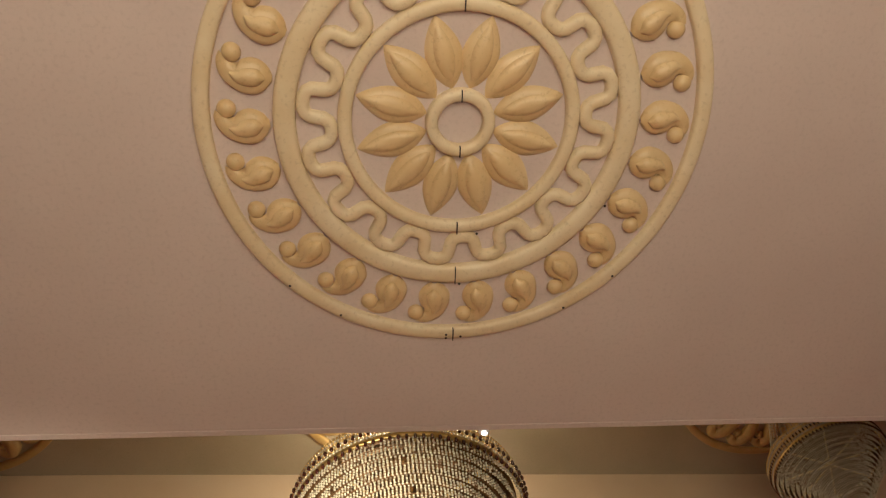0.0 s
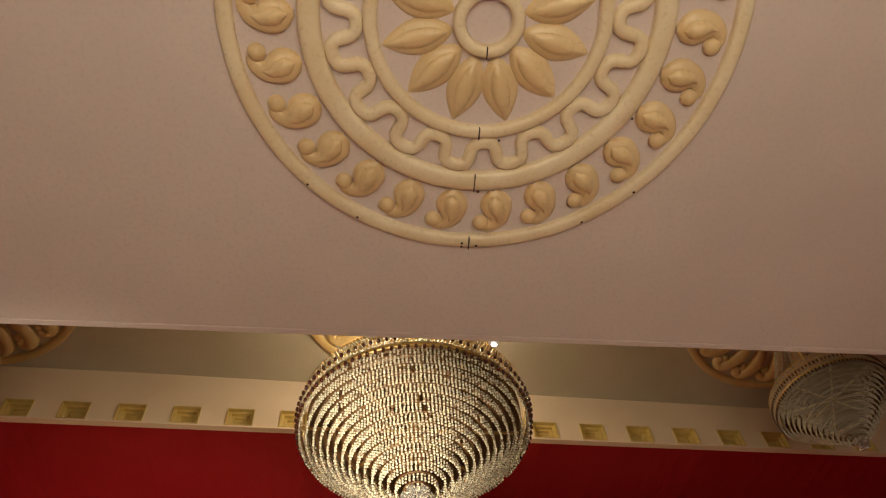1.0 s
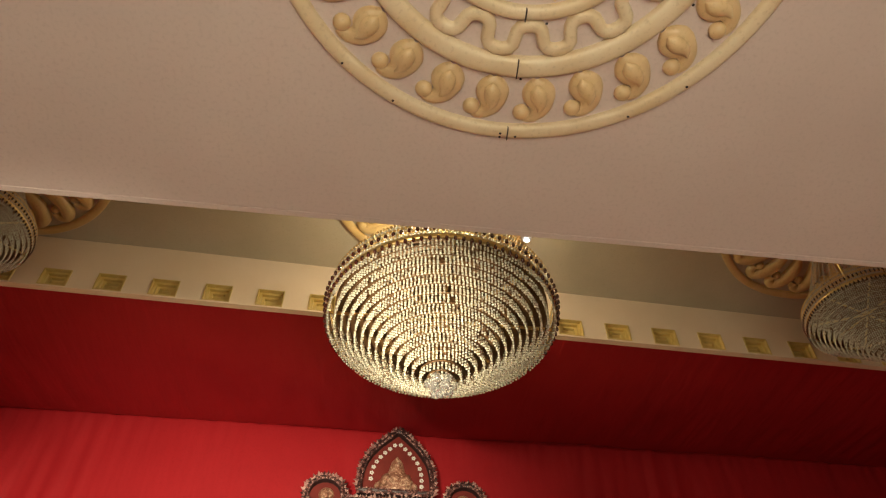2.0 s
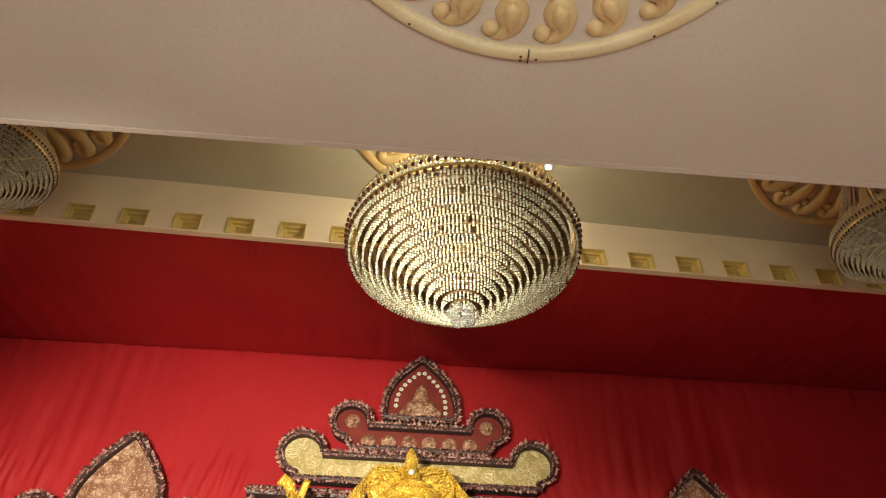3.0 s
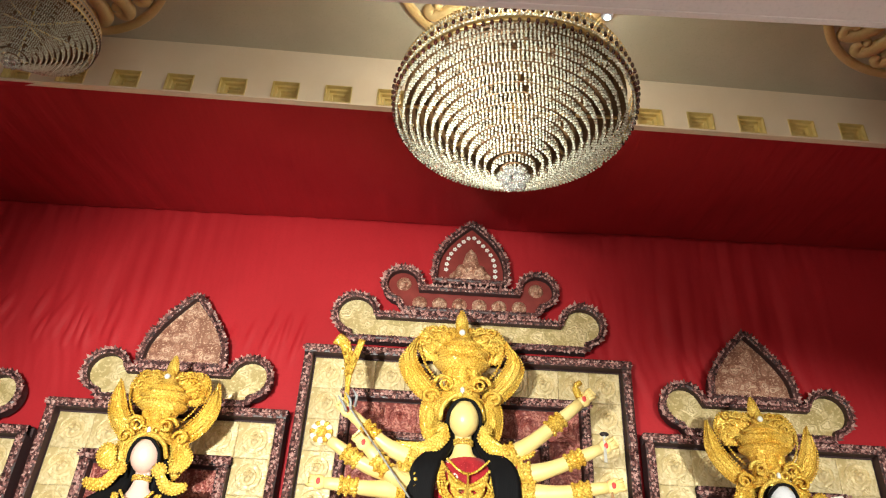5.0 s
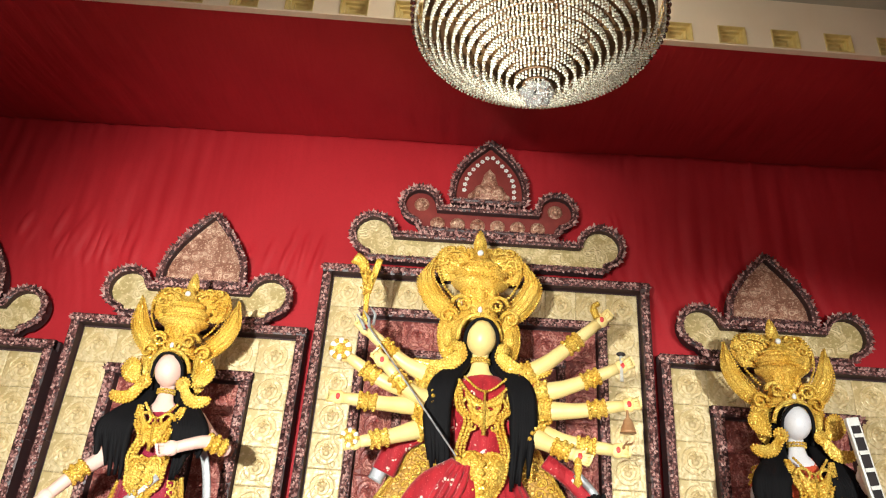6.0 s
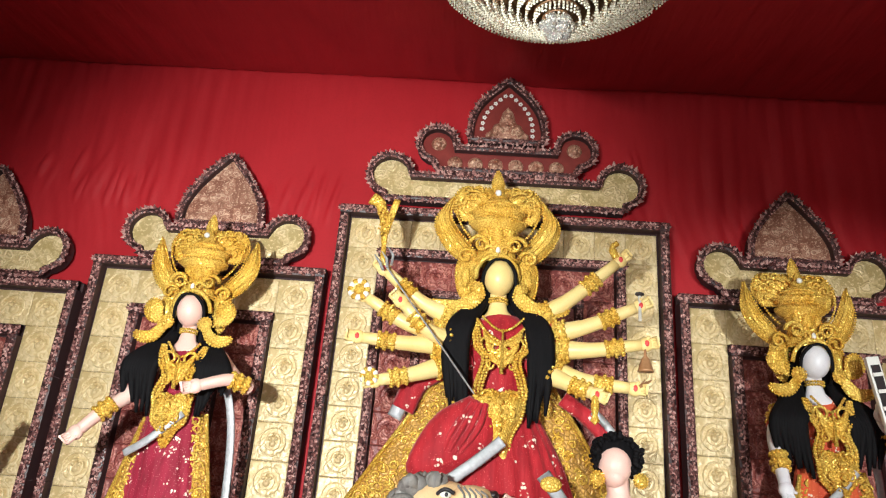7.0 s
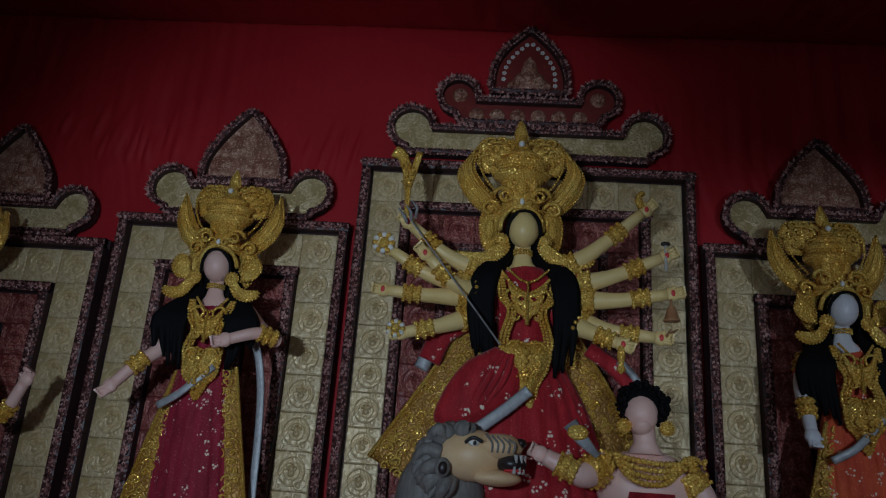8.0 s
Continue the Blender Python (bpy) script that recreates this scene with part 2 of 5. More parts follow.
M["drop"] = crystal("dark_red_drop", (0.06, 0.008, 0.006), 0.1, 0.1)
M["ball"] = crystal("glass_ball", (0.97, 0.96, 0.92), 0.02, 0.88)
# Dark brown puts the shade inside the chandelier into the metal's colour.
M["dish"] = two_tone("shade_brown_brass", (0.10, 0.050, 0.018), (0.17, 0.090, 0.035), 12, 0.5, 0.4, 0.2)
glow = Nodes("bulb_glow")
glow.b.inputs["Emission Color"].default_value, glow.b.inputs["Emission Strength"].default_value = (1, 0.95, 0.85, 1), 6
M["bulb"] = glow.surf(0.3)

# ---- building helpers ----


def mesh_of(name, src, mats):
    me = bpy.data.meshes.new(name)
    if isinstance(src, bmesh.types.BMesh):
        src.normal_update()
        src.to_mesh(me)
        src.free()
    else:
        me.from_pydata(*src)
    for m in mats if isinstance(mats, (list, tuple)) else [mats]:
        me.materials.append(m)
    return me


def part(name, src, mat, parent=None, label="", smooth=False, at=None):
    """One mesh object out of a bmesh, a (verts, edges, faces) tuple or a mesh."""
    me = src if isinstance(src, bpy.types.Mesh) else mesh_of(name, src, mat)
    ob = new(name, me)
    if smooth:
        me.polygons.foreach_set("use_smooth", [True] * len(me.polygons))
    if parent:
        ob.parent = parent
    if at is not None:
        ob.matrix_basis = at
    return tagged(ob, label) if label else ob


def empty(name, at, label, category, group="", kind=""):
    ob = new(name)
    ob.empty_display_size = 0.1
    ob.matrix_basis = at
    return tagged(ob, label, category, group, kind)


def box(bm, x0, y0, z0, x1, y1, z1, bevel=0.0, mat=0):
    r = bmesh.ops.create_cube(bm, size=1)
    vs = r["verts"]
    for v in vs:
        v.co = Vector((x0 if v.co.x < 0 else x1, y0 if v.co.y < 0 else y1, z0 if v.co.z < 0 else z1))
    fs = {f for v in vs for f in v.link_faces}
    for f in fs:
        f.material_index = mat
    if bevel:
        es = list({e for v in vs for e in v.link_edges})
        bmesh.ops.bevel(bm, geom=es, offset=bevel, segments=2, affect="EDGES", profile=0.6)
    return bm


def a_box(*a, bevel=0.0):
    return box(bmesh.new(), *a, bevel=bevel)


def lathe(bm, profile, seg=48, mat=0, centre=(0, 0, 0), closed=False, squash=1.0):
    """Turn (radius, z) round a vertical axis; squash: depth to width."""
    rings = []
    for r, z in profile:
        rings.append([bm.verts.new((centre[0] + r * math.cos(2 * math.pi * k / seg), centre[1] + squash * r * math.sin(2 * math.pi * k / seg), centre[2] + z)) for k in range(seg)])
    pairs = list(zip(rings, rings[1:])) + ([(rings[-1], rings[0])] if closed else [])
    for a, b in pairs:
        for k in range(seg):
            f = bm.faces.new((a[k], a[(k + 1) % seg], b[(k + 1) % seg], b[k]))
            f.material_index, f.smooth = mat, True
    return bm


def tube(bm, path, radii, mat=0, seg=10, flat=1.0, caps=True):
    """A round limb along points; flat squeezes it in y."""
    pts = [Vector(p) for p in path]
    if not isinstance(radii, (list, tuple)):
        radii = [radii] * len(pts)
    rings = []
    for i, p in enumerate(pts):
        d = (pts[min(i + 1, len(pts) - 1)] - pts[max(i - 1, 0)]).normalized()
        side = d.cross(Vector((0, 1, 0)))
        side = side.normalized() if side.length > 1e-3 else Vector((1, 0, 0))
        up = side.cross(d).normalized()
        rings.append([bm.verts.new(p + radii[i] * (side * math.cos(2 * math.pi * k / seg) + up * flat * math.sin(2 * math.pi * k / seg))) for k in range(seg)])
    for a, b in zip(rings, rings[1:]):
        for k in range(seg):
            f = bm.faces.new((a[k], a[(k + 1) % seg], b[(k + 1) % seg], b[k]))
            f.material_index, f.smooth = mat, True
    if caps:
        for ring in (rings[0], rings[-1]):
            f = bm.faces.new(ring)
            f.material_index = mat
    return bm


def smooth_path(ctrl, n=16):
    """A soft curve through the control points."""
    c = [Vector(p) for p in ctrl]
    c = [2 * c[0] - c[1]] + c + [2 * c[-1] - c[-2]]
    out = []
    for i in range(1, len(c) - 2):
        for k in range(n):
            t = k / n
            out.append(0.5 * (2 * c[i] + (c[i + 1] - c[i - 1]) * t + (2 * c[i - 1] - 5 * c[i] + 4 * c[i + 1] - c[i + 2]) * t * t + (3 * c[i] - 3 * c[i + 1] + c[i + 2] - c[i - 1]) * t ** 3))
    return out + [c[-2]]


def ball(bm, c, r, mat=0, seg=16, rings=10):
    """An ellipsoid; r is one radius or three."""
    r = (r, r, r) if not isinstance(r, (tuple, list)) else r
    made = bmesh.ops.create_uvsphere(bm, u_segments=seg, v_segments=rings, radius=1)["verts"]
    for v in made:
        v.co = Vector((c[0] + v.co.x * r[0], c[1] + v.co.y * r[1], c[2] + v.co.z * r[2]))
    for f in {f for v in made for f in v.link_faces}:
        f.material_index, f.smooth = mat, True
    return bm


def pillow(bm, outline, height, base, axis="y", mat=0, steps=4, skirt=0.0, centre=None):
    """A domed form over an outline of 2D points. axis y: the outline lies in x, z at depth base and swells towards -y; axis z: in x, y, swelling towards -z."""
    n = len(outline)
    cx, cy = centre or (sum(p[0] for p in outline) / n, sum(p[1] for p in outline) / n)
    rings = []
    levels = ([(1.0, -skirt)] if skirt else []) + [(math.cos(k / steps * math.pi / 2), math.sin(k / steps * math.pi / 2)) for k in range(steps)]
    for s, h in levels:
        h = h * height if h >= 0 else h
        ring = []
        for x, y in outline:
            px, py = cx + (x - cx) * s, cy + (y - cy) * s
            ring.append(bm.verts.new((px, base - h, py) if axis == "y" else (px, py, base - h)))
        rings.append(ring)
    top = bm.verts.new((cx, base - height, cy) if axis == "y" else (cx, cy, base - height))
    for a, b in zip(rings, rings[1:]):
        for k in range(n):
            f = bm.faces.new((a[k], a[(k + 1) % n], b[(k + 1) % n], b[k]))
            f.material_index, f.smooth = mat, True
    for k in range(n):
        f = bm.faces.new((rings[-1][k], rings[-1][(k + 1) % n], top))
        f.material_index, f.smooth = mat, True
    return bm


def slab(bm, outline, y0, y1, mat=0):
    """A flat board over an outline in x, z between two depths."""
    a = [bm.verts.new((x, y0, z)) for x, z in outline]
    b = [bm.verts.new((x, y1, z)) for x, z in outline]
    n = len(a)
    for k in range(n):
        bm.faces.new((a[k], a[(k + 1) % n], b[(k + 1) % n], b[k])).material_index = mat
    bm.faces.new(a).material_index = mat
    bm.faces.new(b[::-1]).material_index = mat
    return bm


ICO_V, ICO_F = None, None
_b = bmesh.new()
bmesh.ops.create_icosphere(_b, subdivisions=1, radius=1)
_b.verts.ensure_lookup_table()
ICO_V = np.array([v.co[:] for v in _b.verts])
ICO_F = np.array([[v.index for v in f.verts] for f in _b.faces])
_b.free()


def bead_mesh(centres, sizes):
    """Many small beads as one (verts, edges, faces)."""
    c = np.asarray(centres, float)
    s = np.asarray(sizes, float)
    s = np.repeat(s[:, None], 3, 1) if s.ndim == 1 else s
    v = (ICO_V[None] * s[:, None] + c[:, None]).reshape(-1, 3)
    f = (ICO_F[None] + (np.arange(len(c)) * len(ICO_V))[:, None, None]).reshape(-1, 3)
    return v.tolist(), [], f.tolist()


def spaced(path, gap, closed=False):
    """Points at even steps along a line of points, with the line's direction."""
    pts = [Vector(p) for p in path]
    if closed:
        pts.append(pts[0])
    out, need = [], 0.0
    for a, b in zip(pts, pts[1:]):
        d = (b - a).length
        if d < 1e-9:
            continue
        while need <= d:
            out.append((a.lerp(b, need / d), (b - a) / d))
            need += gap
        need -= d
    return out


def add_beads(bm, centres, size, mat=0):
    for c in centres:
        vs = [bm.verts.new((c[0] + size * p[0], c[1] + size * p[1], c[2] + size * p[2])) for p in ICO_V]
        for t in ICO_F:
            f = bm.faces.new([vs[k] for k in t])
            f.material_index, f.smooth = mat, True


# ---- the hall ----
SOFFIT, EDGE, RECESS, WALL_Y, STAGE = 4.0, 2.01, 5.93, 6.15, 1.0
XL, XR, YB = -6.6, 7.2, -7.0

tagged(part("floor", a_box(XL, YB, -0.12, XR, WALL_Y + 0.15, 0.0), M["wood_floor"]), "plain brown hall floor", "floor", kind="structure")
tagged(part("wall_south", a_box(XL - 0.15, YB - 0.15, 0, XR + 0.15, YB, RECESS + 0.1), M["hall_wall"]), "plain beige cloth rear wall of the hall", "wall", kind="structure")
tagged(part("wall_west", a_box(XL - 0.15, YB, 0, XL, WALL_Y, RECESS + 0.1), M["red"]), "plain red cloth side wall of the hall", "wall", kind="structure")
tagged(part("wall_east", a_box(XR, YB, 0, XR + 0.15, WALL_Y, RECESS + 0.1), M["red"]), "plain red cloth side wall of the hall", "wall", kind="structure")


def hanging_cloth(name, u0, u1, v0, v1, nu, nv, where, label):
    """A sheet over u, v; where() gives the place of each point."""
    vs = [where(u0 + (u1 - u0) * i / nu, v0 + (v1 - v0) * j / nv) for j in range(nv + 1) for i in range(nu + 1)]
    fs = [(j * (nu + 1) + i, j * (nu + 1) + i + 1, (j + 1) * (nu + 1) + i + 1, (j + 1) * (nu + 1) + i) for j in range(nv) for i in range(nu)]
    ob = part(name, (vs, [], fs), M["red"] if name == "wall_north" else M["red_top"], smooth=True)
    sol = ob.modifiers.new("thickness", "SOLIDIFY")
    sol.thickness, sol.offset = 0.02, 1 if name == "wall_north" else 1
    return tagged(ob, label, "wall" if name == "wall_north" else "canopy", kind="structure")


def pleat(x, z):
    """Gathered folds: short vertical puckers in patches, soft elsewhere."""
    patch = max(0.0, noise.noise(Vector((x * 0.55 + 3.1, 0.0, z * 0.9))) + 0.12)
    return 0.05 * patch * noise.noise(Vector((x * 9.0, 1.7, z * 0.7))) + 0.02 * noise.noise(Vector((x * 0.8, 5.0, z * 0.8)))


CREASES = []
_r = random.Random(8)
for cx, cz, n, slant in ((-3.95, 4.42, 3, 0.25), (-3.55, 4.45, 7, 0.28), (-3.15, 4.38, 5, 0.15), (-1.72, 4.38, 6, 0.22), (-1.48, 4.45, 4, 0.15), (1.35, 4.9, 2, -0.2), (-5.2, 4.3, 6, 0.2)):
    for k in range(n):
        CREASES.append((cx + _r.uniform(-0.22, 0.22), cz + _r.uniform(-0.12, 0.12), _r.uniform(0.10, 0.26), slant + _r.uniform(-0.08, 0.08), _r.uniform(0.012, 0.03)))


def crease(x, z):
    """Pinched folds where the cloth is pinned."""
    d = 0.0
    for cx, cz, half, slant, h in CREASES:
        v = (z - cz) / half
        if abs(v) < 1:
            u = (x - cx - slant * (z - cz)) / 0.022
            if abs(u) < 3:
                d += h * math.exp(-u * u) * (1 - v * v)
    return d


def wall_point(x, z):
    low = max(0.0, 1 - abs(z - 4.15) / 0.5) * max(0.0, noise.noise(Vector((x * 0.8 + 0.4, 9.0, 0.0))) + 0.25)
    top = max(0.0, 1 - (5.70 - z) / 0.35)
    return (x, WALL_Y - crease(x, z) + pleat(x, z) + 0.075 * low * noise.noise(Vector((x * 13 + z * 4.2, 2.0, z * 0.6))) + 0.02 * top * noise.noise(Vector((x * 11, 4.0, 0))), z)


def canopy_point(x, s):
    back = max(0.0, 1 - (1 - s) / 0.5)
    y = (4.195 + 0.039 * x) * (1 - s) + (WALL_Y + 0.02) * s
    z = 5.430 + 0.011 * x * (1 - s) + (5.70 - 5.430) * s - 0.035 * math.sin(math.pi * s)
    return (x, y, z + 0.26 * back * (1 - s) * noise.noise(Vector((x * 7.5, 3.0, s * 1.2))) * max(0.15, noise.noise(Vector((x * 0.5, 8.0, 0))) + 0.45) + 0.03 * noise.noise(Vector((x * 0.7, 6.0, s))))


hanging_cloth("wall_north", XL, XR, 0.0, 5.715, 1000, 120, wall_point, "red stretched cloth back wall with puckered folds")
hanging_cloth("canopy", XL, XR, 0.0, 1.0, 560, 30, canopy_point, "red cloth canopy sloping from cornice to back wall")

# lower ceiling in front, with the lip strip along its far edge
tagged(part("ceiling_low", a_box(XL, YB, SOFFIT, XR, EDGE - 0.031, SOFFIT + 0.10), M["ceiling"]), "pinkish grey cloth-covered lower ceiling", "ceiling", kind="structure")
tagged(part("ceiling_lip", a_box(XL, EDGE - 0.029, SOFFIT - 0.002, XR, EDGE, SOFFIT + 0.09, bevel=0.004), M["ceiling"]), "pale cloth strip folded over the ceiling's edge", "trim", kind="structure")
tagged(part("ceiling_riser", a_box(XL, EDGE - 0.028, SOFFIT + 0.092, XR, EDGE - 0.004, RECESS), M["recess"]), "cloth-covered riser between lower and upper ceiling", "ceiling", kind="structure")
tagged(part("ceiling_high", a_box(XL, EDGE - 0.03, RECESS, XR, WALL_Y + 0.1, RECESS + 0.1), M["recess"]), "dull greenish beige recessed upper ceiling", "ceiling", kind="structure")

# cornice with stepped square bosses; it stands a little askew
TURN = math.degrees(math.atan(0.039))
cornice_at = pose(0, 4.182, 0, 0, -0.63, TURN)
BOSS_X = [-1.648 + 0.402 * k for k in range(-10, 23)]
bm = bmesh.new()
box(bm, -6.4, 0.0, 5.420, 7.0, 0.045, 5.438)
box(bm, -6.4, 0.0, 5.602, 7.0, 0.10, RECESS + 0.02)
edges = [-6.4] + [x + d for x in BOSS_X for d in (-0.102, 0.102)] + [7.0]
for x0, x1 in zip(edges[::2], edges[1::2]):
    box(bm, x0, 0.0, 5.438, x1, 0.045, 5.602)
cornice = part("cornice", bm, M["cornice"], at=cornice_at)
tagged(cornice, "cream painted cornice board above the red canopy", "cornice", kind="structure")
part("bottom_bead", a_box(-6.4, -0.012, 5.414, 7.0, 0.0, 5.430, bevel=0.004), M["cornice"], cornice)


def boss_mesh():
    bm = bmesh.new()
    steps = [(0.104, 0.084, 0.0), (0.103, 0.083, 0.008), (0.096, 0.077, 0.008), (0.094, 0.075, -0.024), (0.072, 0.057, -0.025), (0.070, 0.055, -0.050), (0.048, 0.038, -0.051), (0.046, 0.036, -0.076), (0.0, 0.0, -0.077)]
    prev = None
    for r, q, d in steps:
        ring = [bm.verts.new((sx * r, -d, sz * q)) for sx, sz in ((-1, -1), (1, -1), (1, 1), (-1, 1))] if r else None
        if prev and ring:
            for k in range(4):
                bm.faces.new((prev[k], prev[(k + 1) % 4], ring[(k + 1) % 4], ring[k]))
        elif prev:
            bm.faces.new(prev)
        prev = ring or prev
    return mesh_of("boss", bm, M["boss"])


BOSS = boss_mesh()
for x in BOSS_X:
    part("boss", BOSS, None, cornice, at=pose(x, 0.0, 5.520))

# ---- ceiling medallions ----


def arc(cx, cy, r, a0, a1, n):
    return [(cx + r * math.cos(radians(a0 + (a1 - a0) * k / n)), cy + r * math.sin(radians(a0 + (a1 - a0) * k / n))) for k in range(n + 1)]


def band_profile(r0, r1, h):
    n = 10
    m, w = (r0 + r1) / 2, (r1 - r0) / 2
    return [(m - w * math.cos(math.pi * k / n), -h * math.sin(math.pi * k / n) ** 0.4 if 0 < k < n else 0.0) for k in range(n + 1)]


def ring_part(r0, r1, h):
    return lathe(bmesh.new(), band_profile(r0, r1, h)[::-1], 96)


def petal_mesh():
    bm = bmesh.new()
    n = 14
    side = [(0.114 + 0.242 * k / n, 0.061 * math.sin(math.pi * (k / n) ** 0.92) ** 0.85) for k in range(n + 1)]
    outline = side + [(x, -y) for x, y in side[-2:0:-1]]
    pillow(bm, outline, 0.024, 0.0, "z", 0, 4, 0.0)
    inner = [(0.140 + (x - 0.114) * 0.80, y * 0.55) for x, y in outline]
    pillow(bm, inner, 0.018, -0.017, "z", 0, 3, 0.0)
    return mesh_of("petal", bm, M["plaster_gold"])


def half_round(bm, pts, widths, heights, closed=False):
    """A half-round moulding on the ceiling along points in x, y."""
    n, rings = len(pts), []
    for i, p in enumerate(pts):
        q0 = pts[i - 1] if (i or closed) else pts[0]
        q1 = pts[(i + 1) % n] if (i < n - 1 or closed) else pts[-1]
        d = Vector((q1[0] - q0[0], q1[1] - q0[1])).normalized()
        rings.append([bm.verts.new((p[0] - d.y * widths[i] * math.cos(math.pi * j / 8), p[1] + d.x * widths[i] * math.cos(math.pi * j / 8), -heights[i] * math.sin(math.pi * j / 8) ** 0.7 if 0 < j < 8 else 0.0)) for j in range(9)])
    for i in range(n if closed else n - 1):
        a, b = rings[i], rings[(i + 1) % n]
        for j in range(8):
            bm.faces.new((a[j], b[j], b[j + 1], a[j + 1])).smooth = True
    return bm


def paisley_mesh():
    """A full drop with a raised inner drop, its tail bending back to a small knob at the outer edge."""
    bm = bmesh.new()
    path = smooth_path([(0.620, 0.006, 0), (0.640, 0.004, 0), (0.672, 0.000, 0), (0.706, -0.006, 0), (0.738, -0.006, 0), (0.764, 0.008, 0), (0.776, 0.030, 0), (0.770, 0.050, 0)], 7)
    keys = [0.010, 0.040, 0.058, 0.056, 0.042, 0.029, 0.022, 0.022]
    ws = [max(p.x, 0.004) for p in smooth_path([(k, 0, 0) for k in keys], 7)]
    half_round(bm, [(p.x, p.y) for p in path], ws, [0.010 + w * 0.36 for w in ws])
    inner = smooth_path([(0.640, 0.006, 0), (0.662, 0.004, 0), (0.692, -0.002, 0), (0.722, -0.008, 0), (0.750, 0.000, 0)], 6)
    iw = [max(p.x, 0.003) for p in smooth_path([(k, 0, 0) for k in (0.006, 0.030, 0.034, 0.024, 0.006)], 6)]
    half_round(bm, [(p.x, p.y) for p in inner], iw, [0.026 + w * 0.62 for w in iw])
    ball(bm, (0.754, 0.060, -0.004), (0.031, 0.031, 0.027))
    return mesh_of("paisley", bm, M["plaster_gold"])


def wave_part():
    pts = []
    for k in range(16 * 14):
        a = 2 * math.pi * k / (16 * 14)
        s = math.sin(16 * a)
        r = 0.472 + 0.047 * math.copysign(abs(s) ** 0.85, s)
        a2 = a - 0.026 * math.sin(32 * a)
        pts.append((r * math.cos(a2), r * math.sin(a2)))
    bm = bmesh.new()
    n, rings = len(pts), []
    for i, p in enumerate(pts):
        q0, q1 = pts[i - 1], pts[(i + 1) % n]
        d = Vector((q1[0] - q0[0], q1[1] - q0[1])).normalized()
        nx, ny = -d.y, d.x
        rings.append([bm.verts.new((p[0] + nx * 0.023 * math.cos(math.pi * j / 6), p[1] + ny * 0.023 * math.cos(math.pi * j / 6), -0.027 * math.sin(math.pi * j / 6) ** 0.45 if 0 < j < 6 else 0.0)) for j in range(7)])
    for i in range(n):
        a, b = rings[i], rings[(i + 1) % n]
        for j in range(6):
            f = bm.faces.new((a[j], b[j], b[j + 1], a[j + 1]))
            f.smooth = True
    return bm


def medallion(at, label):
    top = empty("ceiling_medallion", at, label, "medallion", "ceiling medallions")
    part("outer_ring", ring_part(0.808, 0.862, 0.028), M["plaster"], top)
    part("middle_ring", ring_part(0.538, 0.612, 0.034), M["plaster"], top)
    part("inner_ring", ring_part(0.358, 0.405, 0.030), M["plaster"], top)
    part("hub_ring", ring_part(0.074, 0.117, 0.034), M["plaster"], top)
    part("wave_band", wave_part(), M["plaster"], top, at=pose(0, 0, 0, 0, 0, 2.5))
    pm, qm = petal_mesh(), paisley_mesh()
    for k in range(12):
        part("petal", pm, None, top, at=pose(0, 0, 0, 0, 0, 15 + 30 * k))
    for k in range(26):
        part("paisley", qm, None, top, at=pose(0, 0, 0, 0, 0, 360 * (k - 0.05) / 26))
    # butt joints of the cast sections, with their screw heads
    for a in (-90, 90):
        for r0, r1 in ((0.808, 0.862), (0.538, 0.612), (0.358, 0.405), (0.074, 0.117)):
            m = Matrix.Rotation(radians(a + 180), 4, "Z")
            joints = bmesh.new()
            vs = bmesh.ops.create_cube(joints, size=1)["verts"]
            for v in vs:
                v.co = m @ Vector(((r0 + r1) / 2 + v.co.x * (r1 - r0) * 0.9, v.co.y * 0.0035, -0.019 + v.co.z * 0.038))
            part("joint", joints, M["dark"], top)
    for a, r in ((-88.2, 0.85), (-88.2, 0.835), (-92, 0.845), (-60, 0.842), (-45, 0.845), (-120, 0.842), (-135, 0.842), (-91.5, 0.61), (-100, 0.41), (-150, 0.61)):
        m = Matrix.Rotation(radians(a + 180), 4, "Z")
        p = m @ Vector((r, 0, -0.033))
        part("screw", ball(bmesh.new(), p, (0.005, 0.005, 0.003), 0, 8, 6), M["dark"], top)
    return top


ring = medallion(pose(0.383, 0.574, SOFFIT, 0, 0, -2) @ Matrix.Scale(1.07, 4), "cream and gold rosette of petals and paisleys on the lower ceiling")


